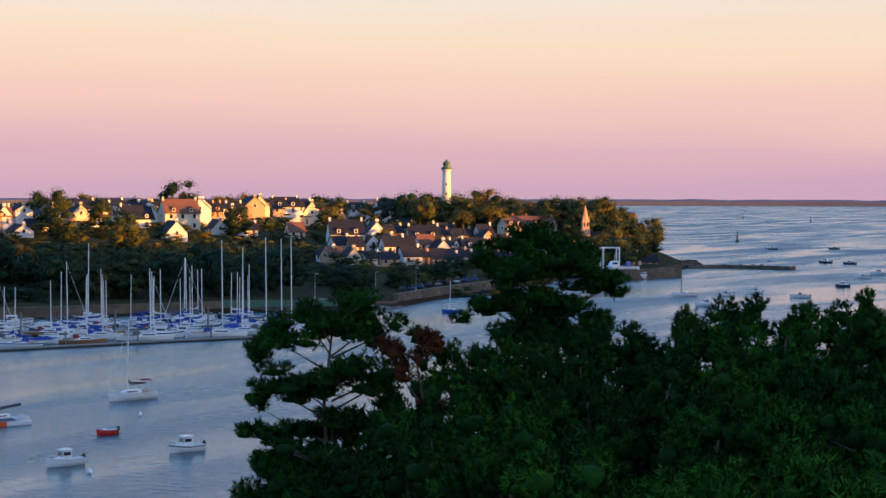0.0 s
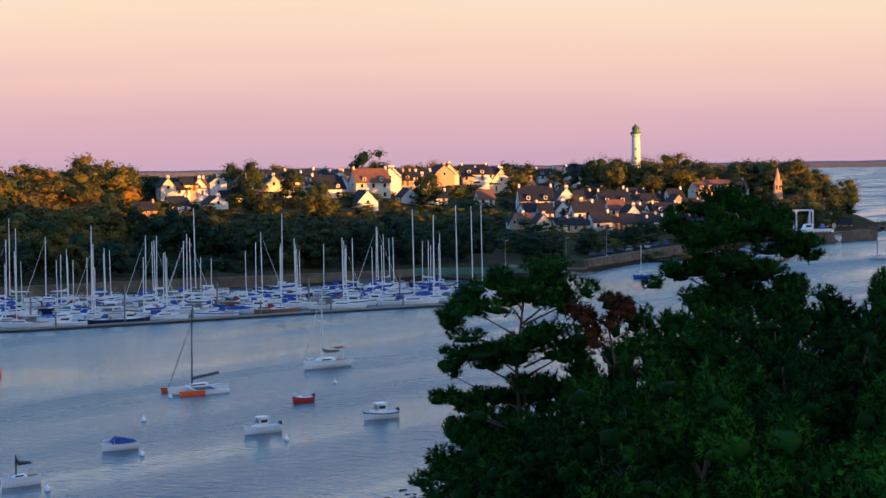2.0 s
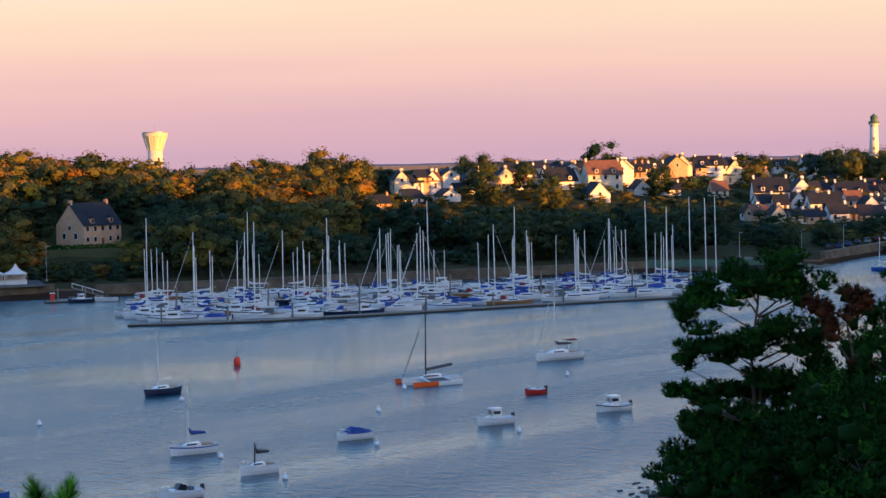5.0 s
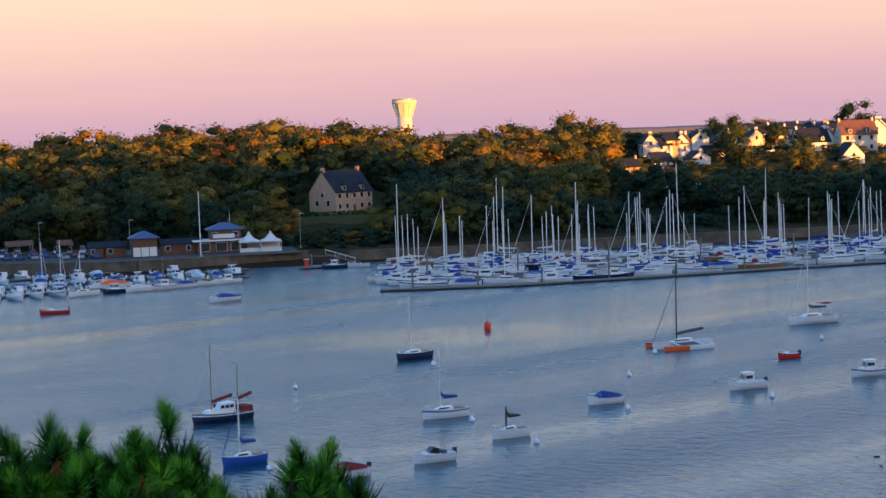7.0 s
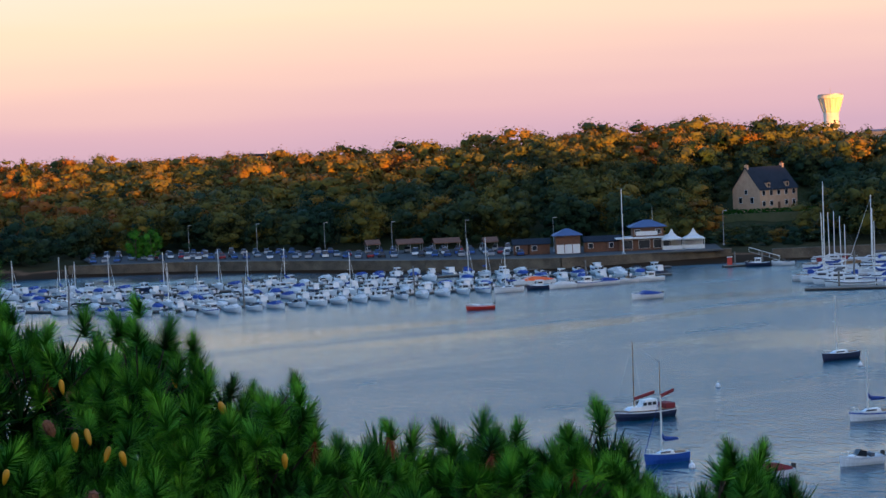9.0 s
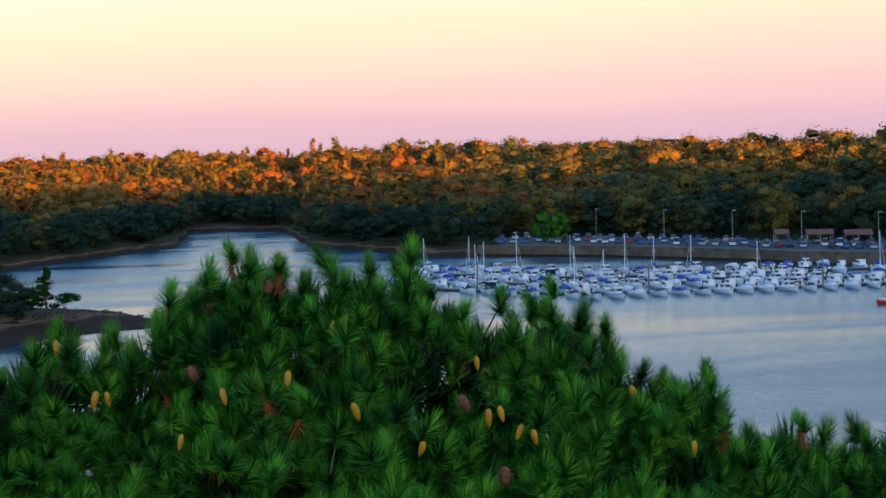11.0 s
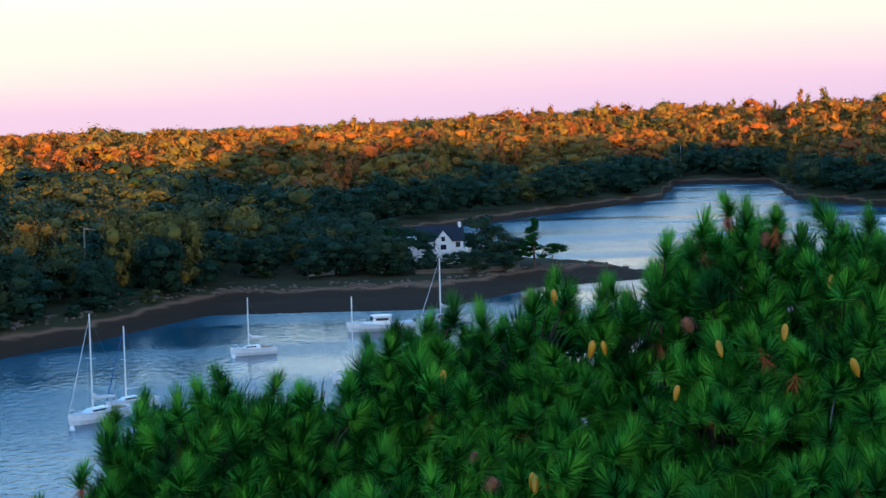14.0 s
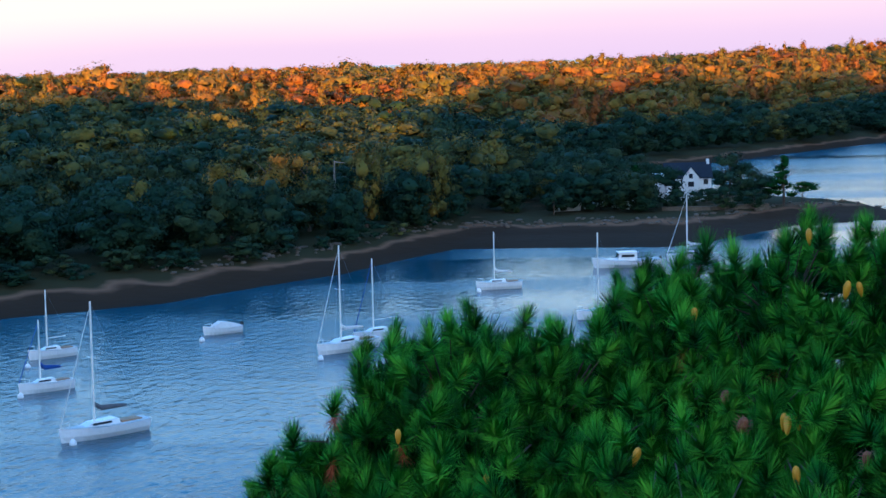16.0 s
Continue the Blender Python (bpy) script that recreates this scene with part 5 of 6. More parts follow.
# ---------------------------------------------------------------- the small-boat marina
KIT_S = [motorboat(water_at(-33.6, -4.34, 200), 6.0, "white motorboat with a small wheelhouse", "wheelhouse", group="small marina boats"),
         motorboat(water_at(-32.9, -4.36, 205), 5.2, "open white motorboat with a screen", "cuddy", group="small marina boats"),
         motorboat(water_at(-32.3, -4.40, 205), 5.6, "white motorboat under a blue cover", "cover", group="small marina boats"),
         motorboat(water_at(-31.7, -4.42, 205), 6.6, "white fishing boat with blue stripe", "wheelhouse", stripe=M_BLUE, group="small marina boats"),
         motorboat(water_at(-31.0, -4.45, 200), 5.8, "white motorboat with a pale cover", "cover", cover=M_SAILWHITE, group="small marina boats"),
         motorboat(water_at(-30.3, -4.46, 205), 5.5, "dark blue motorboat with a wheelhouse", "wheelhouse", M_NAVY, group="small marina boats")]
S_SAIL = sailboat(water_at(-29.4, -4.5, 205), 6.5, "small white yacht among the motorboats", mast=8.0, group="small marina boats")
front2 = L([(-35, 412), (-34.3, 410), (-27, 384), (-20, 368), (-14.5, 398), (-12, 410)])
for row in range(7):
    rr = 7 + row * 11.5
    az = -34.0 + row * .12
    while az < -13.9:
        r = front2(az) + rr
        if r < shore(az) - 12 and random.random() < .9 and not (row == 0 and az < -29.2):
            src = S_SAIL if random.random() < .09 else random.choices(KIT_S, (4, 4, 3, 2, 3, 1))[0]
            copy_thing(src, at(az, r + random.uniform(-.8, .8), 0, (115 if row % 2 else -65) + random.uniform(-9, 9)))
        az += math.degrees(4.2 / r)
for row in range(3):
    prev = None
    for az in (-34.2, -29, -24, -19, -14.2):
        p = way(az) * (front2(az) + 13 + row * 23)
        if prev is not None:
            pontoon(prev, p, 1.6, "narrow walkway among small boats", 1)
        prev = p
orange = motorboat(at(-30.15, 408, 0, 200) @ Matrix.Scale(1.3, 4), 7.0, "boat under a bright orange tarpaulin", "cover", M_GEL, cover=M_ORANGE, group="small marina boats")


# ---------------------------------------------------------------- quays
def wall_run(name, pts, z0, z1, thick, mat, label, batter=.3):
    """A masonry wall along points on the plan."""
    prev = None
    for az, r in pts:
        p = way(az) * r
        if prev is not None:
            d = p - prev
            ob = thing(name, Matrix.Translation(prev) @ Matrix.Rotation(math.atan2(d.y, d.x), 4, "Z"), label, "quay wall", "", "structure")
            n = d.length
            bm = B()
            loft(bm, [[(x, -thick / 2 - batter, z0), (x, thick / 2, z0), (x, thick / 2, z1), (x, -thick / 2, z1)] for x in (0, n)])
            part("masonry", bm, mat, ob)
            part("coping", box(B(), n / 2, 0, z1, n, thick + .25, .22), mat, ob)
            k = 0
            while k * 6 + 3 < n:
                part("ladder" if k % 4 == 2 else "pilaster", box(B(), k * 6 + 3, -thick / 2 - batter * .5, z0, .5 if k % 4 == 2 else .9, .35, z1 - z0 - .2), M_RUBBER if k % 4 == 2 else mat, ob)
                k += 1
        prev = p


wall_run("quay_wall", [(-36.0, 462), (-34.2, 458), (-31, 452), (-27, 466), (-23, 492), (-20, 512), (-16.5, 524)], -1.2, 2.7, 1.2, M_QUAY, "weathered stone quay wall with weed below")
wall_run("quay_wall", [(-56.9, 492), (-54, 504), (-50, 488), (-45, 474), (-41, 462), (-37.2, 458)], -1.2, 2.5, 1.2, M_QUAY, "weathered stone quay behind the marina")
wall_run("quay_wall", [(-61.5, 612), (-60, 570), (-58.6, 528)], -1.2, 3.0, 1.4, M_QUAY, "brown harbour wall above a slipway")
wall_run("quay_wall", [(-67.0, 719), (-65.5, 693), (-64.3, 688)], -1.2, 3.2, 2.0, M_QUAY, "stone ferry quay")
wall_run("pier", [(-67.2, 800), (-68.5, 806), (-70.3, 793)], -1.2, 1.2, 5.0, M_QUAY, "low dark stone pier running out into the bay")
slip = thing("slipway", at(-57.8, 512, 0, 12), "sloping stone slipway at the water's edge", "slipway", "", "structure")
bm = B()
loft(bm, [[(x, -5, -.8), (x, 8, -.8), (x, 8, 3.0 - (x + 14) * .11), (x, -5, 2.2 - (x + 14) * .11)] for x in (-14, 14)])
part("ramp", bm, M_QUAY, slip)
# green footbridge over the sluice
fb = thing("footbridge", at(-55.3, 478, 0, 2), "green steel footbridge along the quay", "bridge")
part("deck", box(B(), 0, 0, 3.1, 30, 2.2, .25), M_GREENPAINT, fb)
for s in (-1, 1):
    part("rail", box(B(), 0, s * 1.0, 4.2, 30, .08, .1), M_GREENPAINT, fb)
    part("girder", box(B(), 0, s * 1.05, 2.7, 30, .2, .4), M_GREENPAINT, fb)
for k in range(9):
    part("post", box(B(), -14.5 + k * 3.6, -1.0, 3.3, .1, .1, .95), M_GREENPAINT, fb)
part("parapet", box(B(), 0, -1.12, 3.2, 30, .07, .95), M_GREENPAINT, fb)
# black planks added in place of the shaded opening below the deck
gate = thing("lock_gate", at(-56.35, 474, 0, 2), "black planks closing the dark opening under the footbridge", "lock gate", "", "structure")
for k in range(6):
    part("plank", box(B(), -5 + 2 * k, .05 * (k % 2), -1, 1.94, .3, 3.9), M_RUBBER, gate)
for z_ in (.4, 1.7, 2.7):
    part("waling", box(B(), 0, -.28, z_, 12.2, .22, .3), M_DARKTIMBER, gate)
for k in range(3):
    part("pier_leg", box(B(), -13 + k * 13, 0, -1, .6, 1.4, 3.8), M_QUAY, fb)

# car park sheet
bm = B()
ring = [(az, shore(az) - 1.5) for az in np.arange(-35.8, -16.6, .6)]
ring += [(az, shore(az) + 44) for az in np.arange(-16.8, -35.9, -.6)]
bm.faces.new([bm.verts.new((*(way(a) * r).xy, 2.78)) for a, r in ring])
tagged(part("pavement", bm, M_ASPHALT, None), "asphalt quay and car park", "pavement", kind="structure")


# ---------------------------------------------------------------- buildings
def window(parent, x, y, z, w, h, rot=0, frame=M_WHITE):
    """A framed window standing 4 cm proud on a wall that faces -y (rot 0) or -x (rot 1) or +x (rot 2)."""
    def put(bm, cx, cz, sx, sz, d, off):
        if rot == 0:
            return box(bm, cx, y - off, cz, sx, d, sz)
        sgn = -1 if rot == 1 else 1
        return box(bm, y + sgn * off, cx, cz, d, sx, sz)
    f = part("window", put(B(), x, z - .08, w + .2, h + .2, .08, .02), frame, parent)
    part("pane", put(B(), x, z, w, h, .04, .06), M_SMOKE, f)
    return f


def gable_roof(L0, D, eave, ridge, over=.35, thick=.18):
    bm = B()
    x = L0 / 2 + over
    for s in (-1, 1):
        y = s * (D / 2 + over)
        ze = eave - over * (ridge - eave) / (D / 2)
        loft(bm, [[(u, y, ze), (u, 0, ridge), (u, 0, ridge + thick), (u, y, ze + thick)] for u in (-x, x)])
    return bm


def building(m, L0, D, eave, ridge, wall, roof, label, chimneys=2, windows=3, storeys=2, dormers=0, gable_win=True, name="house", deep=9.0, category="house"):
    ob = thing(name, m, label, category, "town houses" if name == "house" else "")
    bm = B()
    pts = [(-D / 2, -deep), (D / 2, -deep), (D / 2, eave), (0, ridge), (-D / 2, eave)]
    loft(bm, [[(x, y, z) for y, z in pts] for x in (-L0 / 2, L0 / 2)])
    w = part("wall", bm, wall, ob)
    rf = part("roof", gable_roof(L0, D, eave, ridge), roof, ob)
    for k in range(chimneys):
        cx = (L0 / 2 - .45) * (1 if k == 0 else -1)
        ch = part("chimney", box(B(), cx, 0, ridge - .8, .65, 1.1, 1.7), wall, ob)
        part("chimney_pot", turned(B(), [(.14, ridge + .85), (.12, ridge + 1.3)], 8, cx, 0), M_TILE, ch)
    sh = (eave) / storeys
    for st in range(storeys):
        for k in range(windows):
            x = -L0 / 2 + L0 * (k + .5) / windows
            if st == 0 and k == windows // 2:
                d = part("door", box(B(), x, -D / 2 - .03, .05, 1.0, .1, 2.05), M_BROWN, ob)
            else:
                window(ob, x, -D / 2, st * sh + sh * .38, min(1.1, L0 / windows * .45), sh * .45)
    if gable_win:
        for rot, y in ((1, -L0 / 2), (2, L0 / 2)):
            window(ob, 0, y, eave * .75, .9, 1.2, rot)
    for k in range(dormers):
        x = -L0 / 2 + L0 * (k + .5) / dormers
        zz = eave + .35
        dm = part("dormer", box(B(), x, -D / 4, zz, 1.3, D / 2 - .3, 1.35), wall, ob)
        bm = B()
        loft(bm, [[(x - .85, y, zz + 1.3), (x, y, zz + 2.0), (x + .85, y, zz + 1.3)] for y in (-D / 2 + .1, 0)])
        part("dormer_roof", bm, roof, dm)
        part("pane", box(B(), x, -D / 2 + .13, zz + .2, .8, .08, .95), M_SMOKE, dm)
    return ob


def settle(az, el, lo=0, hi=0):
    """Where the line at that angle from the viewpoint meets the rising ground on a bearing."""
    r = lo or shore(az) + 30
    end = hi or ridge(az) + 20
    while r < end and float(height(az, r)) < EYE_Z + r * math.tan(radians(el)):
        r += 3
    return r, EYE_Z + r * math.tan(radians(el))


W, C, S, T, O = M_WHITE, M_CREAM, M_SLATE, M_TILE, M_STONE
NAMES = {M_WHITE.name: "white rendered", M_CREAM.name: "cream rendered", M_STONE.name: "granite"}


def town(rows):
    """Rows: bearing, angle of the base, angle of the ridge, width in degrees, turn, wall, roof."""
    for az, eb, er, wd, turn, wall, roof in rows:
        r, z = settle(az, eb)
        if -56.4 < az < -45.4 and eb > -1.0:             # the upper street stands on the brow of the hill
            r = min(r, ridge(az) - 34)
            z = EYE_Z + r * math.tan(radians(eb))
        full = max(4.5, r * (math.tan(radians(er)) - math.tan(radians(eb))))
        w = max(5.0, r * radians(wd))
        gab = abs(turn) > 45
        turn = -turn if gab else turn
        L0, D = (w * 1.25, w) if gab else (w / math.cos(radians(turn)) * .92, min(9, max(6, w * .75)))
        eave = min(full - 1.5, max(2.4, full - D * .55))
        big = full > 7
        building(at(az, r, z, turn), L0, D, eave, full, wall, roof, NAMES[wall.name] + (" house with a slate roof" if roof is S else " house with a tiled roof") + (", gable to the river" if gab else ""),
                 (2 if w > 9 else 1) if (w > 7 or az * 10 % 3 < 1.8) else 0, max(2, int(L0 / 4.2)), 2 if eave > 4.4 else 1, 2 if (not gab and w > 9) else 0)


random.seed(8)
town([(-47.3, -1.05, -.45, .6, 70, C, T), (-49.5, -.95, -.55, .6, 15, W, S), (-49.95, -1.0, -.4, .65, 20, C, T), (-50.9, -1.05, -.4, .95, 25, W, S), (-51.3, -1.0, -.42, .6, 75, W, S),
      (-52.2, -1.15, -.22, 1.1, 18, C, T), (-52.0, -1.4, -.85, .65, 70, W, S), (-53.7, -.85, -.4, .42, 75, W, S), (-54.45, -.65, -.1, .6, 70, C, T), (-54.9, -1.0, -.45, .8, 25, W, T), (-56.1, -.9, -.42, .75, 20, C, T)])
town([(-55.3, -.6, -.15, .85, 10, W, S), (-58.3, -.7, -.22, .65, 30, W, S), (-57.1, -1.7, -.82, 1.1, 10, W, S), (-57.95, -1.65, -.86, .58, 75, W, S), (-56.6, -2.05, -1.6, .5, 60, W, S),
      (-58.5, -1.9, -1.3, .7, 20, W, S), (-58.85, -1.1, -.78, 1.0, 5, C, S), (-59.4, -1.5, -.98, 1.0, 12, W, S), (-59.9, -1.9, -1.4, .55, 70, W, S), (-60.35, -2.1, -1.68, .75, 10, C, S), (-60.9, -1.8, -1.35, .8, 20, W, S)])
town([(-61.25, -1.6, -1.1, .5, 70, O, S), (-60.0, -1.35, -.9, .7, 20, W, S), (-61.6, -1.95, -1.5, .7, 15, W, S), (-59.0, -2.15, -1.6, .6, 25, W, S), (-62.4, -1.75, -1.35, .8, 10, W, S), (-58.0, -2.1, -1.75, .5, 70, C, S),
      (-63.6, -1.9, -1.5, .7, 15, O, S), (-64.7, -1.95, -1.5, .7, 20, W, S), (-65.5, -2.15, -1.75, .6, 30, C, S), (-66.1, -2.2, -1.85, .5, 10, O, S), (-62.9, -2.0, -1.65, .6, 75, W, S)])
town([(-46.2, -.95, -.4, .45, 75, C, S), (-46.5, -1.4, -.95, .6, 30, W, S), (-47.0, -.95, -.42, .7, 25, W, T), (-45.5, -1.55, -1.1, .75, 20, O, S), (-47.6, -1.35, -.95, .6, 70, W, S), (-48.0, -1.2, -.8, .5, 20, W, S),
      (-44.6, -1.15, -.8, .5, 30, C, T), (-43.9, -.95, -.7, .4, 20, W, S), (-39.9, -.7, -.35, .45, 60, C, T), (-39.5, -.85, -.55, .4, 20, W, S), (-53.1, -.75, -.3, .7, 15, O, S)])
town([(-48.6, -.9, -.5, .6, 35, W, S), (-50.4, -.85, -.45, .55, 65, W, S), (-51.7, -.75, -.28, .7, 15, C, S), (-53.3, -1.25, -.8, .5, 70, W, S), (-55.6, -1.35, -.9, .5, 20, C, T), (-56.7, -.95, -.5, .6, 70, W, T),
      (-57.4, -.65, -.3, .6, 20, W, S), (-59.6, -.75, -.35, .5, 20, W, S), (-52.8, -.6, -.2, .5, 70, W, S), (-54.2, -1.3, -.9, .55, 15, W, S), (-62.1, -2.2, -1.8, .6, 10, W, S)])

def terrace_rows():
    """Close-set houses filling the slopes between the larger ones."""
    g = random.Random(21)
    for az0, az1, e0, e1, step in ((-61.9, -56.4, -2.12, -1.72, .47), (-61.7, -56.5, -1.78, -1.32, .5), (-61.2, -58.2, -1.42, -1.0, .62), (-56.2, -46.0, -.92, -.50, .55), (-56.0, -46.2, -.78, -.36, .7), (-61.0, -56.5, -1.02, -.62, .6), (-55.8, -49, -.62, -.22, .8)):
        az = az0
        while az < az1:
            gab = g.random() < .3
            town([(az, e0 + g.uniform(-.06, .06), e1 + g.uniform(-.1, .1), g.uniform(.42, .66), 70 if gab else g.uniform(5, 35), g.choice((W, W, W, C, O)), T if g.random() < .15 else S)])
            az += step * g.uniform(.85, 1.25)


terrace_rows()

# hotel with a mansard roof and many chimneys
r, z = settle(-62.5, -1.35)
ht = building(at(-62.5, r, z, 22), 22, 11, 5.2, 9.0, M_CREAM, M_TILE, "large cream hotel with a steep red roof", 2, 7, 2, 6, name="hotel", category="hotel")
for x in (-6, 0, 6):
    part("chimney", box(B(), x, 1.5, 8, .9, 1.2, 2.2), M_TILE, ht)

# lighthouse
lh = thing("lighthouse", at(-60.1, 850, float(height(-60.1, 850)) - .3), "tall white round lighthouse with a green lantern top", "lighthouse")
hz = EYE_Z + 850 * math.tan(radians(.95)) - (float(height(-60.1, 850)) - .3)
part("plinth", turned(B(), [(3.2, 0), (3.1, 3), (2.4, 3.2)], 16), M_STONE, lh)
part("tower", turned(B(), [(2.3, 3), (1.75, hz - 6), (1.75, hz - 4.6), (2.25, hz - 4.3), (2.25, hz - 4.0)], 20), M_WHITE, lh, smooth=True)
part("gallery", turned(B(), [(2.3, hz - 4.0), (2.3, hz - 3.0), (2.2, hz - 3.0), (2.2, hz - 4.0)], 16), M_GREENPAINT, lh)
part("lantern", turned(B(), [(1.5, hz - 4.0), (1.5, hz - 1.5)], 10), M_GREENPAINT, lh)
part("dome", turned(B(), [(1.75, hz - 1.5), (1.4, hz - .7), (.5, hz - .1), (.1, hz + .5)], 12), M_GREENPAINT, lh, smooth=True)
for k in range(4):
    part("slit_window", box(B(), 0, -2.12 + .08 * k, 7 + k * 4.2, .5, .3, 1.0), M_SMOKE, lh)

# church with its stone spire
r, z = settle(-64.22, -1.75, 640)
zt = EYE_Z + r * math.tan(radians(-.36)) - z
ch = thing("church", at(-64.22, r, z, 15), "granite church with a slender stone spire", "church")
part("tower", box(B(), 0, 0, -4, 3.4, 3.4, 4 + zt * .5, .94), M_STONE, ch)
part("belfry", box(B(), 0, 0, zt * .5, 2.7, 2.7, zt * .16, .95), M_STONE, ch)
part("spire", turned(B(), [(1.45, zt * .66), (.75, zt * .85), (.08, zt)], 8), M_STONE, ch)
for s in (-1, 1):
    part("belfry_opening", box(B(), s * .6, -1.33, zt * .53, .5, .12, zt * .1), M_SMOKE, ch)
    part("pinnacle", turned(B(), [(.3, zt * .64), (.05, zt * .76)], 6, s * 1.25, -1.2), M_STONE, ch)
bm = B()
loft(bm, [[(x, -4, -4), (x, 4, -4), (x, 4, 4.0), (x, 0, 8.0), (x, -4, 4.0)] for x in (1.5, 15)])
part("nave", bm, M_STONE, ch)
rb2 = gable_roof(13.5, 8, 4.0, 8.0)
bmesh.ops.translate(rb2, vec=(8.3, 0, 0), verts=rb2.verts)
part("nave_roof", rb2, M_SLATE, ch)

# water tower
wr = 720
wz = float(height(-39.03, wr)) - .5
wh = EYE_Z + wr * math.tan(radians(.86)) - wz
wt = thing("water_tower", at(-39.03, wr, wz), "pale concrete water tower with a flared tank", "water tower")
part("stem", turned(B(), [(3.3, 0), (2.85, wh * .40), (2.75, wh * .745)], 20), M_CREAM, wt, smooth=True)
part("tank", turned(B(), [(2.75, wh * .745), (3.15, wh * .80), (3.9, wh * .90), (4.4, wh * .955), (4.65, wh * .96), (4.65, wh), (4.3, wh)], 24), M_CREAM, wt)
part("railing", turned(B(), [(4.5, wh), (4.5, wh + .5), (4.42, wh + .5), (4.42, wh)], 20), M_ZINC, wt)
for k in range(12):
    a = k * math.pi / 6
    bm = B()
    loft(bm, [[((q * math.cos(a + d)), (q * math.sin(a + d)), zz) for q, d in ((rr - .1, -.03), (rr + .12, -.03), (rr + .12, .03), (rr - .1, .03))] for rr, zz in ((2.80, wh * .745), (3.2, wh * .80), (4.4, wh * .95))])
    part("rib", bm, M_CREAM, wt)
part("aerial", tube(B(), (0, 0, wh), (0, 0, wh + 3), .08, .05, 6), M_ZINC, wt)
part("door", box(B(), 0, -3.4, 0, 1.2, .3, 2.1), M_BROWN, wt)

# stone manor above the quay
r, z = settle(-37.1, -2.36, 500)
manor = building(at(-37.05, r, z, 47), 15.5 * r / 560, 10.5 * r / 560, 6.0 * r / 560, 12.0 * r / 560, M_STONE, M_SLATE, "old granite manor house with tall chimneys", 2, 5, 2, 2, name="manor")
for x in (-2.2, 2.2):
    window(manor, x, -15.5 * r / 560 / 2, 2.0, 1.1, 1.6, 1)
terr = thing("terrace", at(-37.1, r - 12, z - 2.6, 6), "grassed terrace with a low hedge below the manor", "terrace", "", "structure")
part("bank", box(B(), 0, 0, -3, 34, 12, 5.2, .92), M_GRASS, terr)
v, f = leaf_cards(np.stack([rng.uniform(-15, 15, 1400), rng.uniform(-5, -3.6, 1400), rng.uniform(2.2, 3.4, 1400)], 1), rng.normal(size=(1400, 3)), .28, rng)
mesh_object("hedge", v, f, M_PINE_FAR, terr, np.full(len(v), .5))

# restaurant above the marina
r, z = settle(-46.95, -2.3)
rs = building(at(-46.95, r, z, -4), 18, 7, 2.8, 4.0, M_CREAM, M_ZINC, "low pale restaurant with wide windows", 0, 6, 1, 0, False, name="restaurant", category="restaurant")
# harbour office, huts and tents on the quay
QZ = 2.82


def hip_roof(x, y, z, sx, sy, rise, over=.6, thick=.16):
    """Four slopes to a short ridge, with an eaves board."""
    bm = B()
    a, b, k = sx / 2 + over, sy / 2 + over, max(.2, (sx - sy) / 2)
    ring = lambda p, q, zz: [(x - p, y - q, zz), (x + p, y - q, zz), (x + p, y + q, zz), (x - p, y + q, zz)]
    return loft(bm, [ring(a, b, z), ring(a, b, z + thick), ring(k, .12, z + rise)])


ho = thing("harbour_office", at(-33.45, 474, QZ, 6), "dark red timber harbour office with a hipped blue roof", "office")
part("wall", box(B(), 0, 0, 0, 12.4, 7, 2.9), M_BROWN, ho)
part("canopy", box(B(), 0, -.6, 2.9, 14.2, 9.2, .28), M_WHITE, ho)
part("upper_wall", box(B(), 1.0, .3, 3.18, 7.4, 5.4, 2.3), M_BROWN, ho)
part("sign_board", box(B(), .6, -2.5, 3.5, 5.2, .12, 1.0), M_WHITE, ho)
part("roof", hip_roof(1.0, .3, 5.48, 7.4, 5.4, 1.7, .9), M_BLUEROOF, ho)
for x, w_ in ((-4.2, 2.2), (-.2, 2.6), (3.0, 1.8), (5.2, 1.5)):
    window(ho, x, -3.5, .5, w_, 1.9)
for x in (-1.6, 3.4):
    window(ho, x, -2.4, 3.9, 1.2, 1.0)
part("aerial", tube(B(), (2.4, .3, 7.0), (2.4, .3, 10.2), .06, .04, 6), M_ALLOY, ho)
ht2 = thing("hut", at(-31.2, 470, QZ, 5), "quay hut with white doors and a hipped blue roof", "hut")
part("wall", box(B(), 0, 0, 0, 5.9, 5, 4.4), M_BROWN, ht2)
for k in range(3):
    part("door", box(B(), -1.95 + 1.95 * k, -2.55, .1, 1.75, .14, 2.2), M_WHITE, ht2)
part("roof", hip_roof(0, 0, 4.4, 5.9, 5, 1.7, .7), M_BLUEROOF, ht2)
# fuel dock with its gangway
pontoon(way(-35.75) * 441, way(-37.35) * 444, 3.0, "low floating fuel dock beside the quay", 2)
gw = thing("gangway", at(-36.75, 449, 0, 0), "sloping grey gangway down to the floating dock", "gangway")
bm = B()
loft(bm, [[(x, -.6, z), (x, .6, z), (x, .6, z + .12), (x, -.6, z + .12)] for x, z in ((-1.8, 2.75), (5.2, .5))])
part("deck", bm, M_PLANK, gw)
for s_ in (-1, 1):
    part("rail", tube(B(), (-1.8, s_ * .6, 3.8), (5.2, s_ * .6, 1.55), .05, .05, 5), M_ALLOY, gw)
    for k in range(4):
        part("post", tube(B(), (-1.8 + 2.3 * k, s_ * .6, 2.8 - .74 * k), (-1.8 + 2.3 * k, s_ * .6, 3.8 - .74 * k), .04, .04, 5), M_ALLOY, gw)
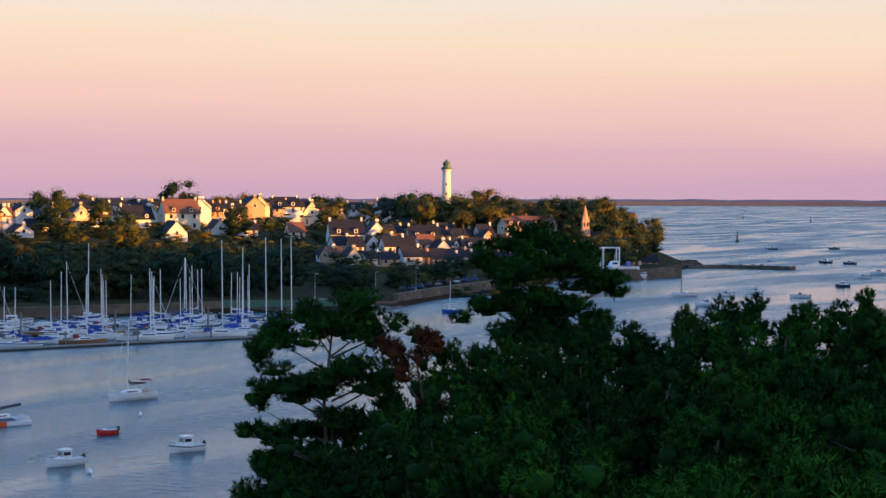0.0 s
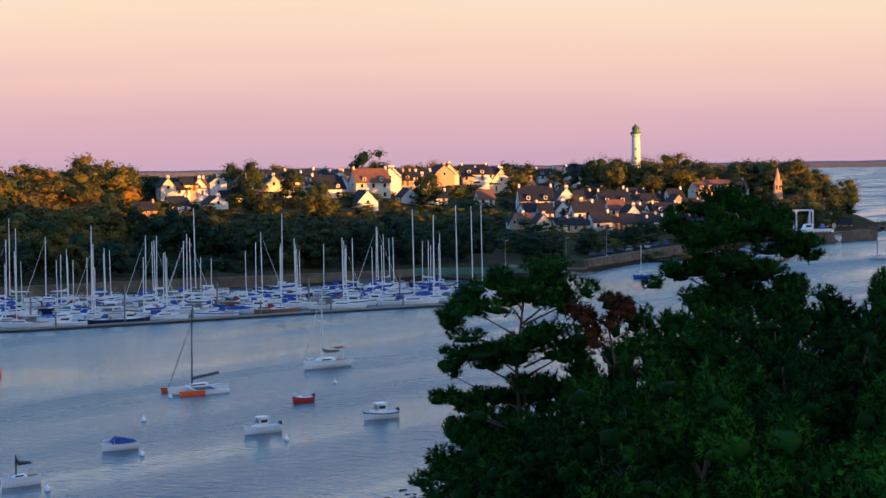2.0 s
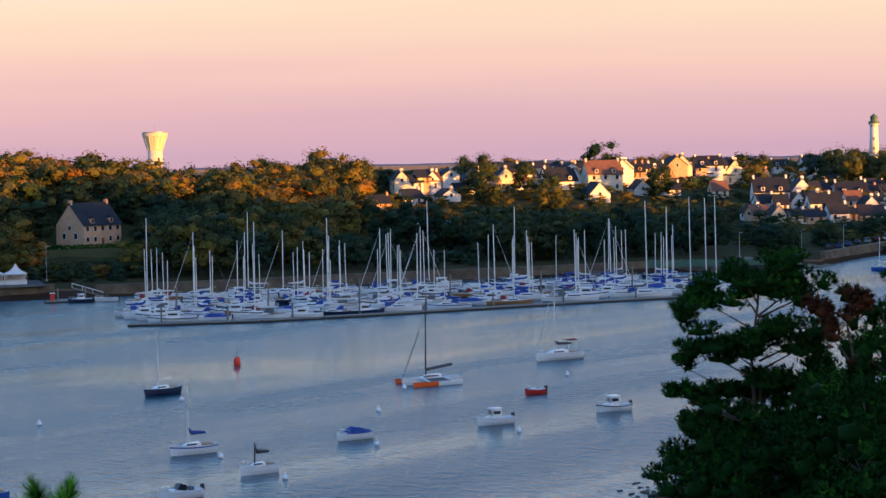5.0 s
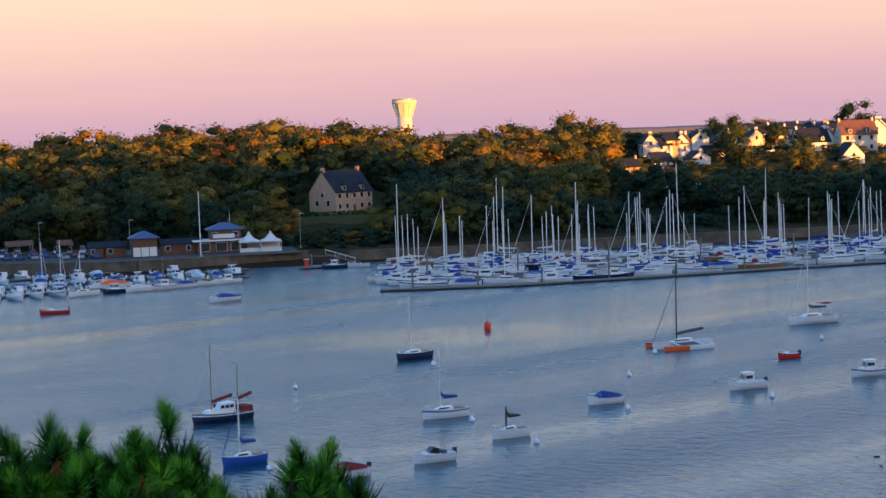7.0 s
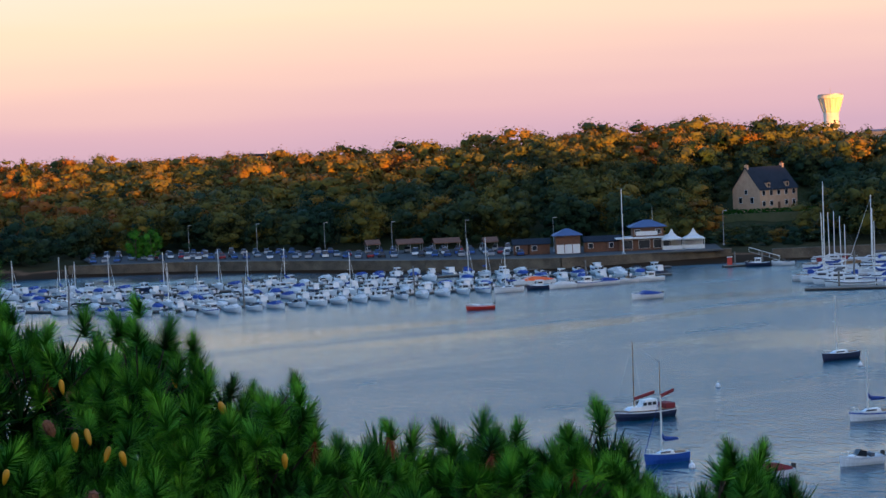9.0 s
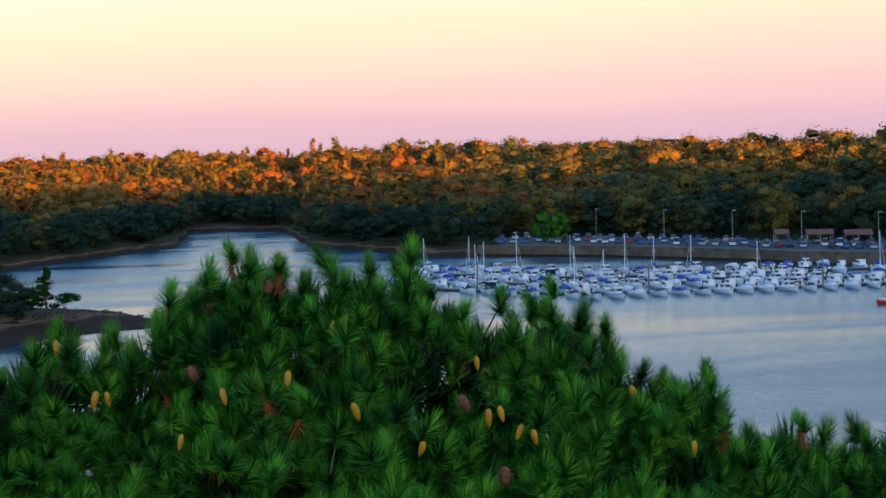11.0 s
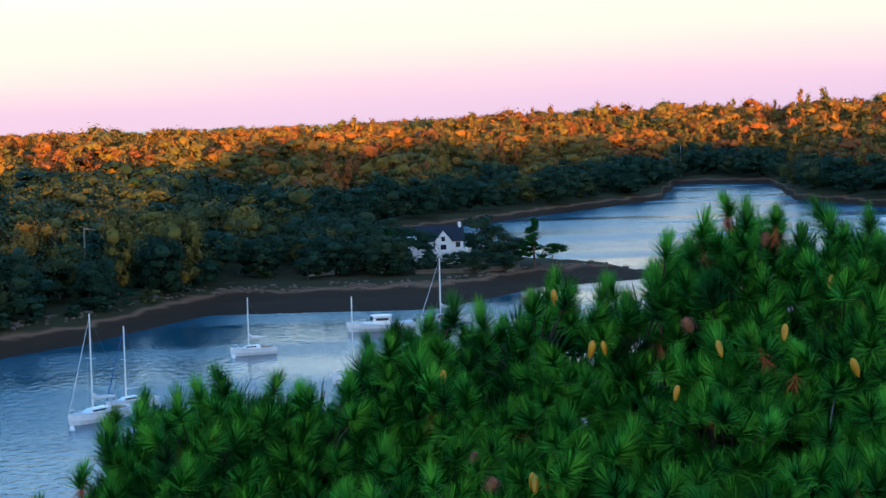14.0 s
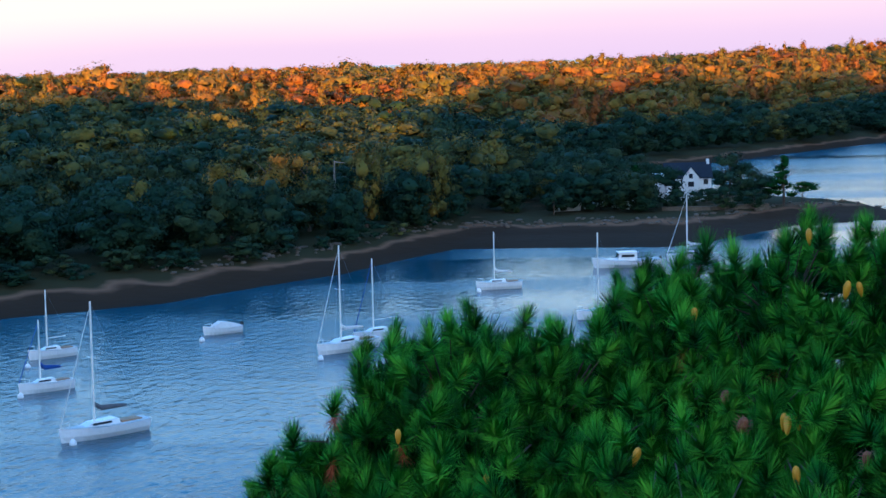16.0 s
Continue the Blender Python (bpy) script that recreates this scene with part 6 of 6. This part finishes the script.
pump = thing("fuel_pump", at(-35.95, 441.5, .45), "red fuel pump cabinet on the dock", "fuel pump")
part("cabinet", box(B(), 0, 0, 0, 1.1, .8, 1.7, .95), M_RED, pump)
part("cap", box(B(), 0, 0, 1.7, 1.3, 1.0, .12), M_GEL, pump)
copy_thing(KIT_S[5], at(-36.75, 440, 0, 190))
copy_thing(KIT_S[1], at(-37.5, 441, 0, 175))
for az, w, mt in ((-30.35, 5, M_BROWN), (-32.05, 6, M_BROWN), (-32.6, 4, M_TILE), (-29.8, 3.5, M_BROWN)):
    building(at(az, 474, QZ, 4), w, 5, 2.5, 3.6, mt, M_SLATE, "brown timber kiosk on the quay", 0, 2, 1, 0, False, name="kiosk", deep=.3, category="kiosk")


def pagoda(m):
    ob = thing("tent", m, "white pagoda marquee with a pointed roof", "tent", "marquees")
    for x in (-2.4, 2.4):
        for y in (-2.4, 2.4):
            part("pole", tube(B(), (x, y, 0), (x, y, 2.4), .06, .06, 6), M_ALLOY, ob)
    bm = B()
    rings = []
    for k, zz in ((2.5, 2.3), (2.5, 2.6), (1.4, 3.1), (.6, 3.9), (.08, 4.9)):
        rings.append([(-k, -k, zz), (k, -k, zz), (k, k, zz), (-k, k, zz)])
    part("canopy", loft(bm, rings), M_SAILWHITE, ob)
    part("side_curtain", box(B(), 0, 2.35, 0, 4.7, .05, 2.4), M_SAILWHITE, ob)
    part("side_curtain", box(B(), 0, -2.4, 0, 4.7, .05, 1.0), M_SAILWHITE, ob)
    return ob


t1 = pagoda(at(-34.28, 470, QZ, 4))
copy_thing(t1, at(-34.92, 470, QZ, 4))


def shelter(az, r, n):
    ob = thing("shelter", at(az, r, QZ, 8), "open car-park shelter with a pale pitched roof", "shelter", "shelters")
    for k in range(n + 1):
        for y in (-2, 2):
            part("post", box(B(), -n * 1.6 + k * 3.2, y, 0, .14, .14, 2.4), M_ZINC, ob)
    part("roof", gable_roof(n * 3.2, 4.6, 2.5, 3.5), M_BROWN, ob)
    return ob


for az, r, n in ((-25.4, 508, 1), (-26.5, 504, 2), (-27.6, 500, 2), (-28.9, 494, 1)):
    shelter(az, r, n)


def pole_thing(name, az, r, h, label, cat, arm=False, z=QZ, rad=.09):
    ob = thing(name, at(az, r, z), label, cat)
    part("base", turned(B(), [(rad * 3, 0), (rad * 2.5, .3), (rad * 1.2, .5)], 8), M_ZINC, ob)
    part("pole", tube(B(), (0, 0, .4), (0, 0, h), rad, rad * .55, 8), M_WHITE if name == "flagpole" else M_ZINC, ob)
    if arm:
        part("lamp_head", box(B(), .5, 0, h - .1, 1.1, .25, .14, .8), M_ZINC, ob)
    else:
        part("truck", turned(B(), [(.02, h), (.12, h + .08), (.02, h + .2)], 8), M_WHITE, ob)
    return ob


pole_thing("flagpole", -32.85, 458, 15.2, "tall white signal mast on the quay", "flagpole", rad=.16)
for az, r in ((-20, 545), (-22, 530), (-24, 515), (-26, 500), (-28.2, 488), (-30.8, 480), (-35.8, 478)):
    pole_thing("street_lamp", az, r, 8.5, "grey street lamp in the car park", "street lamp", True)
for az, r in ((-58.0, 522), (-59.2, 550), (-56.2, 510)):
    pole_thing("street_lamp", az, r, 6.5, "slim street lamp on the harbour wall", "street lamp", True, z=3.0)


# cars
def car(m, paint, label, van=False):
    ob = thing("car", m, label, "car", "parked cars")
    h = 1.0 if van else .62
    bm = B()
    loft(bm, [[(x, -.85 * k, .28), (x, .85 * k, .28), (x, .88 * k, z), (x, -.88 * k, z)] for x, k, z in ((-2.1, .9, .8), (-1.9, 1, .92), (.9, 1, .92), (1.95, .95, .78), (2.1, .85, .6))])
    body = part("body", bm, paint, ob)
    bm = B()
    loft(bm, [[(-1.8, -.8, .9), (1.1, -.8, .9), (1.1, .8, .9), (-1.8, .8, .9)], [(-1.5, -.62, .9 + h), (.25, -.62, .9 + h), (.25, .62, .9 + h), (-1.5, .62, .9 + h)]])
    part("glasshouse", bm, M_SMOKE, ob)
    part("roof", box(B(), -.62, 0, .9 + h, 1.75, 1.24, .05, .9), paint, ob)
    for x in (-1.3, 1.3):
        for s in (-1, 1):
            part("wheel", tube(B(), (x, s * .70, .32), (x, s * .9, .32), .32, .32, 10), M_RUBBER, ob)
    return ob


CARS = [car(at(-24 - k, 500, QZ, 90), M_CARS[k], n + " car parked on the quay", k == 0) for k, n in enumerate(("white", "silver grey", "dark blue", "black", "red"))]
random.seed(12)
for row, dr in enumerate((10, 19, 33)):
    az = -17.2
    while az > -30.4:
        r = shore(az) + dr
        if random.random() < .8:
            copy_thing(random.choices(CARS, (3, 3, 3, 2, 1))[0], at(az, r, QZ, 90 + random.uniform(-5, 5) + 180 * (random.random() < .5)))
        az -= math.degrees(2.9 / r) * random.uniform(1, 1.35)
az = -58.8
while az > -61.0:
    copy_thing(random.choices(CARS, (2, 3, 3, 1, 1))[0], at(az, shore(az) + 28, float(height(az, shore(az) + 28)), 80))
    az -= .27

# ferry at its quay
fy = thing("ferry", water_at(-65.2, -2.55, 205), "white passenger ferry with blue lower hull", "ferry")
hull(21, 6, 2.2, M_GEL, fy, stripe=M_BLUE, sheer=.5)
dk = part("saloon", house_block(12, 4.8, 2.2, -1.5, 2.2, .4, .1, .94), M_GEL, fy)
side_windows(fy, dk, 7, -6.5, 3, 2.36, 3.0, .9, .8)
part("upper_deck", box(B(), -2, 0, 4.4, 11, 5.0, .2), M_GEL, fy)
br = part("bridge", house_block(3.2, 3.6, 2.0, 2.0, 4.6, .3, .1, .9), M_GEL, fy)
side_windows(fy, br, 2, 1.0, 3.0, 1.72, 5.4, 1.0, .7)
part("funnel", box(B(), -4, 0, 4.6, 1.4, 1.6, 1.8, .8), M_BLUE, fy)
part("mast", tube(B(), (1.5, 0, 6.5), (1.2, 0, 10), .1, .05, 6), M_ALLOY, fy)
# white boatyard hoist behind the ferry
hs = thing("boat_hoist", at(-64.95, 715, 3.0, 10), "white steel boat hoist on the quay", "hoist")
for x in (-3, 3):
    for y in (-3, 3):
        part("leg", box(B(), x, y, 0, .5, .5, 7.5), M_WHITE, hs)
    part("beam", box(B(), x, 0, 7.3, .6, 6.6, .7), M_WHITE, hs)
part("cross_beam", box(B(), 0, 3, 7.4, 6.4, .6, .6), M_WHITE, hs)
for az, r in ((-66.0, 735), (-66.4, 742), (-65.7, 728), (-66.7, 748)):
    copy_thing(CARS[2], at(az, r, float(height(az, r)) + .05, 70))
# boats drawn up at the end of the pier
for az in (-68.3, -68.8, -69.15, -69.4):
    copy_thing(KIT_S[1], at(az, 815, 0, 20 * math.sin(az * 9)))
copy_thing(S_SAIL, at(-69.6, 820, 0, 200))

# cottage on the spit
ct = building(at(-.95, 366, 4.0, 6) @ Matrix.Scale(.78, 4), 10.8, 6.8, 2.9, 6.1, M_WHITE, M_SLATE, "white cottage with a dark slate roof and front gable", 1, 4, 1, 0, name="cottage", deep=3.2)
bm = B()
loft(bm, [[(-2.0 + .4, y, -3), (2.0 + .4, y, -3), (2.0 + .4, y, 2.9), (.4, y, 5.3), (-2.0 + .4, y, 2.9)] for y in (-4.4, 0)])
gb = part("front_gable", bm, M_WHITE, ct)
bm = B()
for s in (-1, 1):
    loft(bm, [[(.4 + s * 2.3, y, 2.55), (.4, y, 5.3), (.4, y, 5.48), (.4 + s * 2.3, y, 2.73)] for y in (-4.6, 0)])
part("gable_roof", bm, M_SLATE, gb)
window(gb, .4, -4.4, 2.7, .9, 1.1)
window(gb, .4, -4.4, .7, 1.4, 1.2)
part("extension", box(B(), -6.6, 1.6, -3, 3.0, 5, 6.6), M_WHITE, ct)
for az, r, turn, k in ((2.6, 346, 20, 1), (1.95, 352, 250, 4), (1.25, 356, 35, 2), (.7, 352, 230, 4), (.3, 353, 40, 4), (1.0, 349, 300, 0)):
    copy_thing(KIT_S[k], at(az, r, float(height(az, r)) + .35, turn))
wall_run("garden_wall", [(-.2, 343), (-1.6, 342), (-3.3, 347)], 1.2, 2.3, .5, M_QUAY, "low dry-stone garden wall on the spit", .05)
# far hamlet house and post beside the river bend
pole_thing("post", -8.15, 742, 13, "pale mast beside the river bend", "post", z=float(height(-8.15, 742)))
for az, r in ((-13.1, 905), (-12.7, 915), (-12.2, 900), (-22.2, 745), (-22.7, 750)):
    r, z = settle(az, -.62)
    building(at(az, r, z, 30), 9, 7, 4.5, 8, M_WHITE, M_SLATE, "white house among the hilltop trees", 1, 3, 2, 0, deep=6)

# rocks along the foot of the near bank
rk = np.random.default_rng(3)
VV, FF = [], []
for k in range(760):
    x = rk.uniform(100, 190)
    e = float(np.interp(x, [40, 100, 142, 200], [20, 64, 94, 104]))
    c = np.array([x, e + 10 + rk.normal(0, 2.2), rk.uniform(-.15, .12)])
    VV.append(c + ICO_V * rk.uniform(.08, .36) * [1.8, .9, .35] * (1 + .3 * rk.normal(size=(12, 1))))
    FF.append(ICO_F + 12 * k)
M_ROCK = material("weedy_rock", [(.018, .018, .014), (.05, .045, .035)], .8, .6, bump=.05)
tagged(mesh_object("rocks", np.concatenate(VV), np.concatenate(FF), M_ROCK), "dark weed-covered rocks along the shore", "rocks", kind="stuff")
VV, FF = [], []
for k in range(260):
    az = rk.uniform(-7, 15)
    fr = float(lerp(SPIT_FRONT, az)) if az < 6 else float(lerp(SHORE, az))
    r = fr + rk.uniform(6, 13)
    p = way(az) * r
    c = np.array([p.x, p.y, float(height(az, r)) + .05])
    VV.append(c + ICO_V * rk.uniform(.12, .42) * [1.4, 1.0, .8] * (1 + .3 * rk.normal(size=(12, 1))))
    FF.append(ICO_F + 12 * k)
M_PALEROCK = material("pale_shore_stone", [(.06, .045, .032), (.15, .11, .075)], .9, .5, bump=.05)
tagged(mesh_object("rocks", np.concatenate(VV), np.concatenate(FF), M_PALEROCK), "pale stones scattered along the tide line", "rocks", kind="stuff")
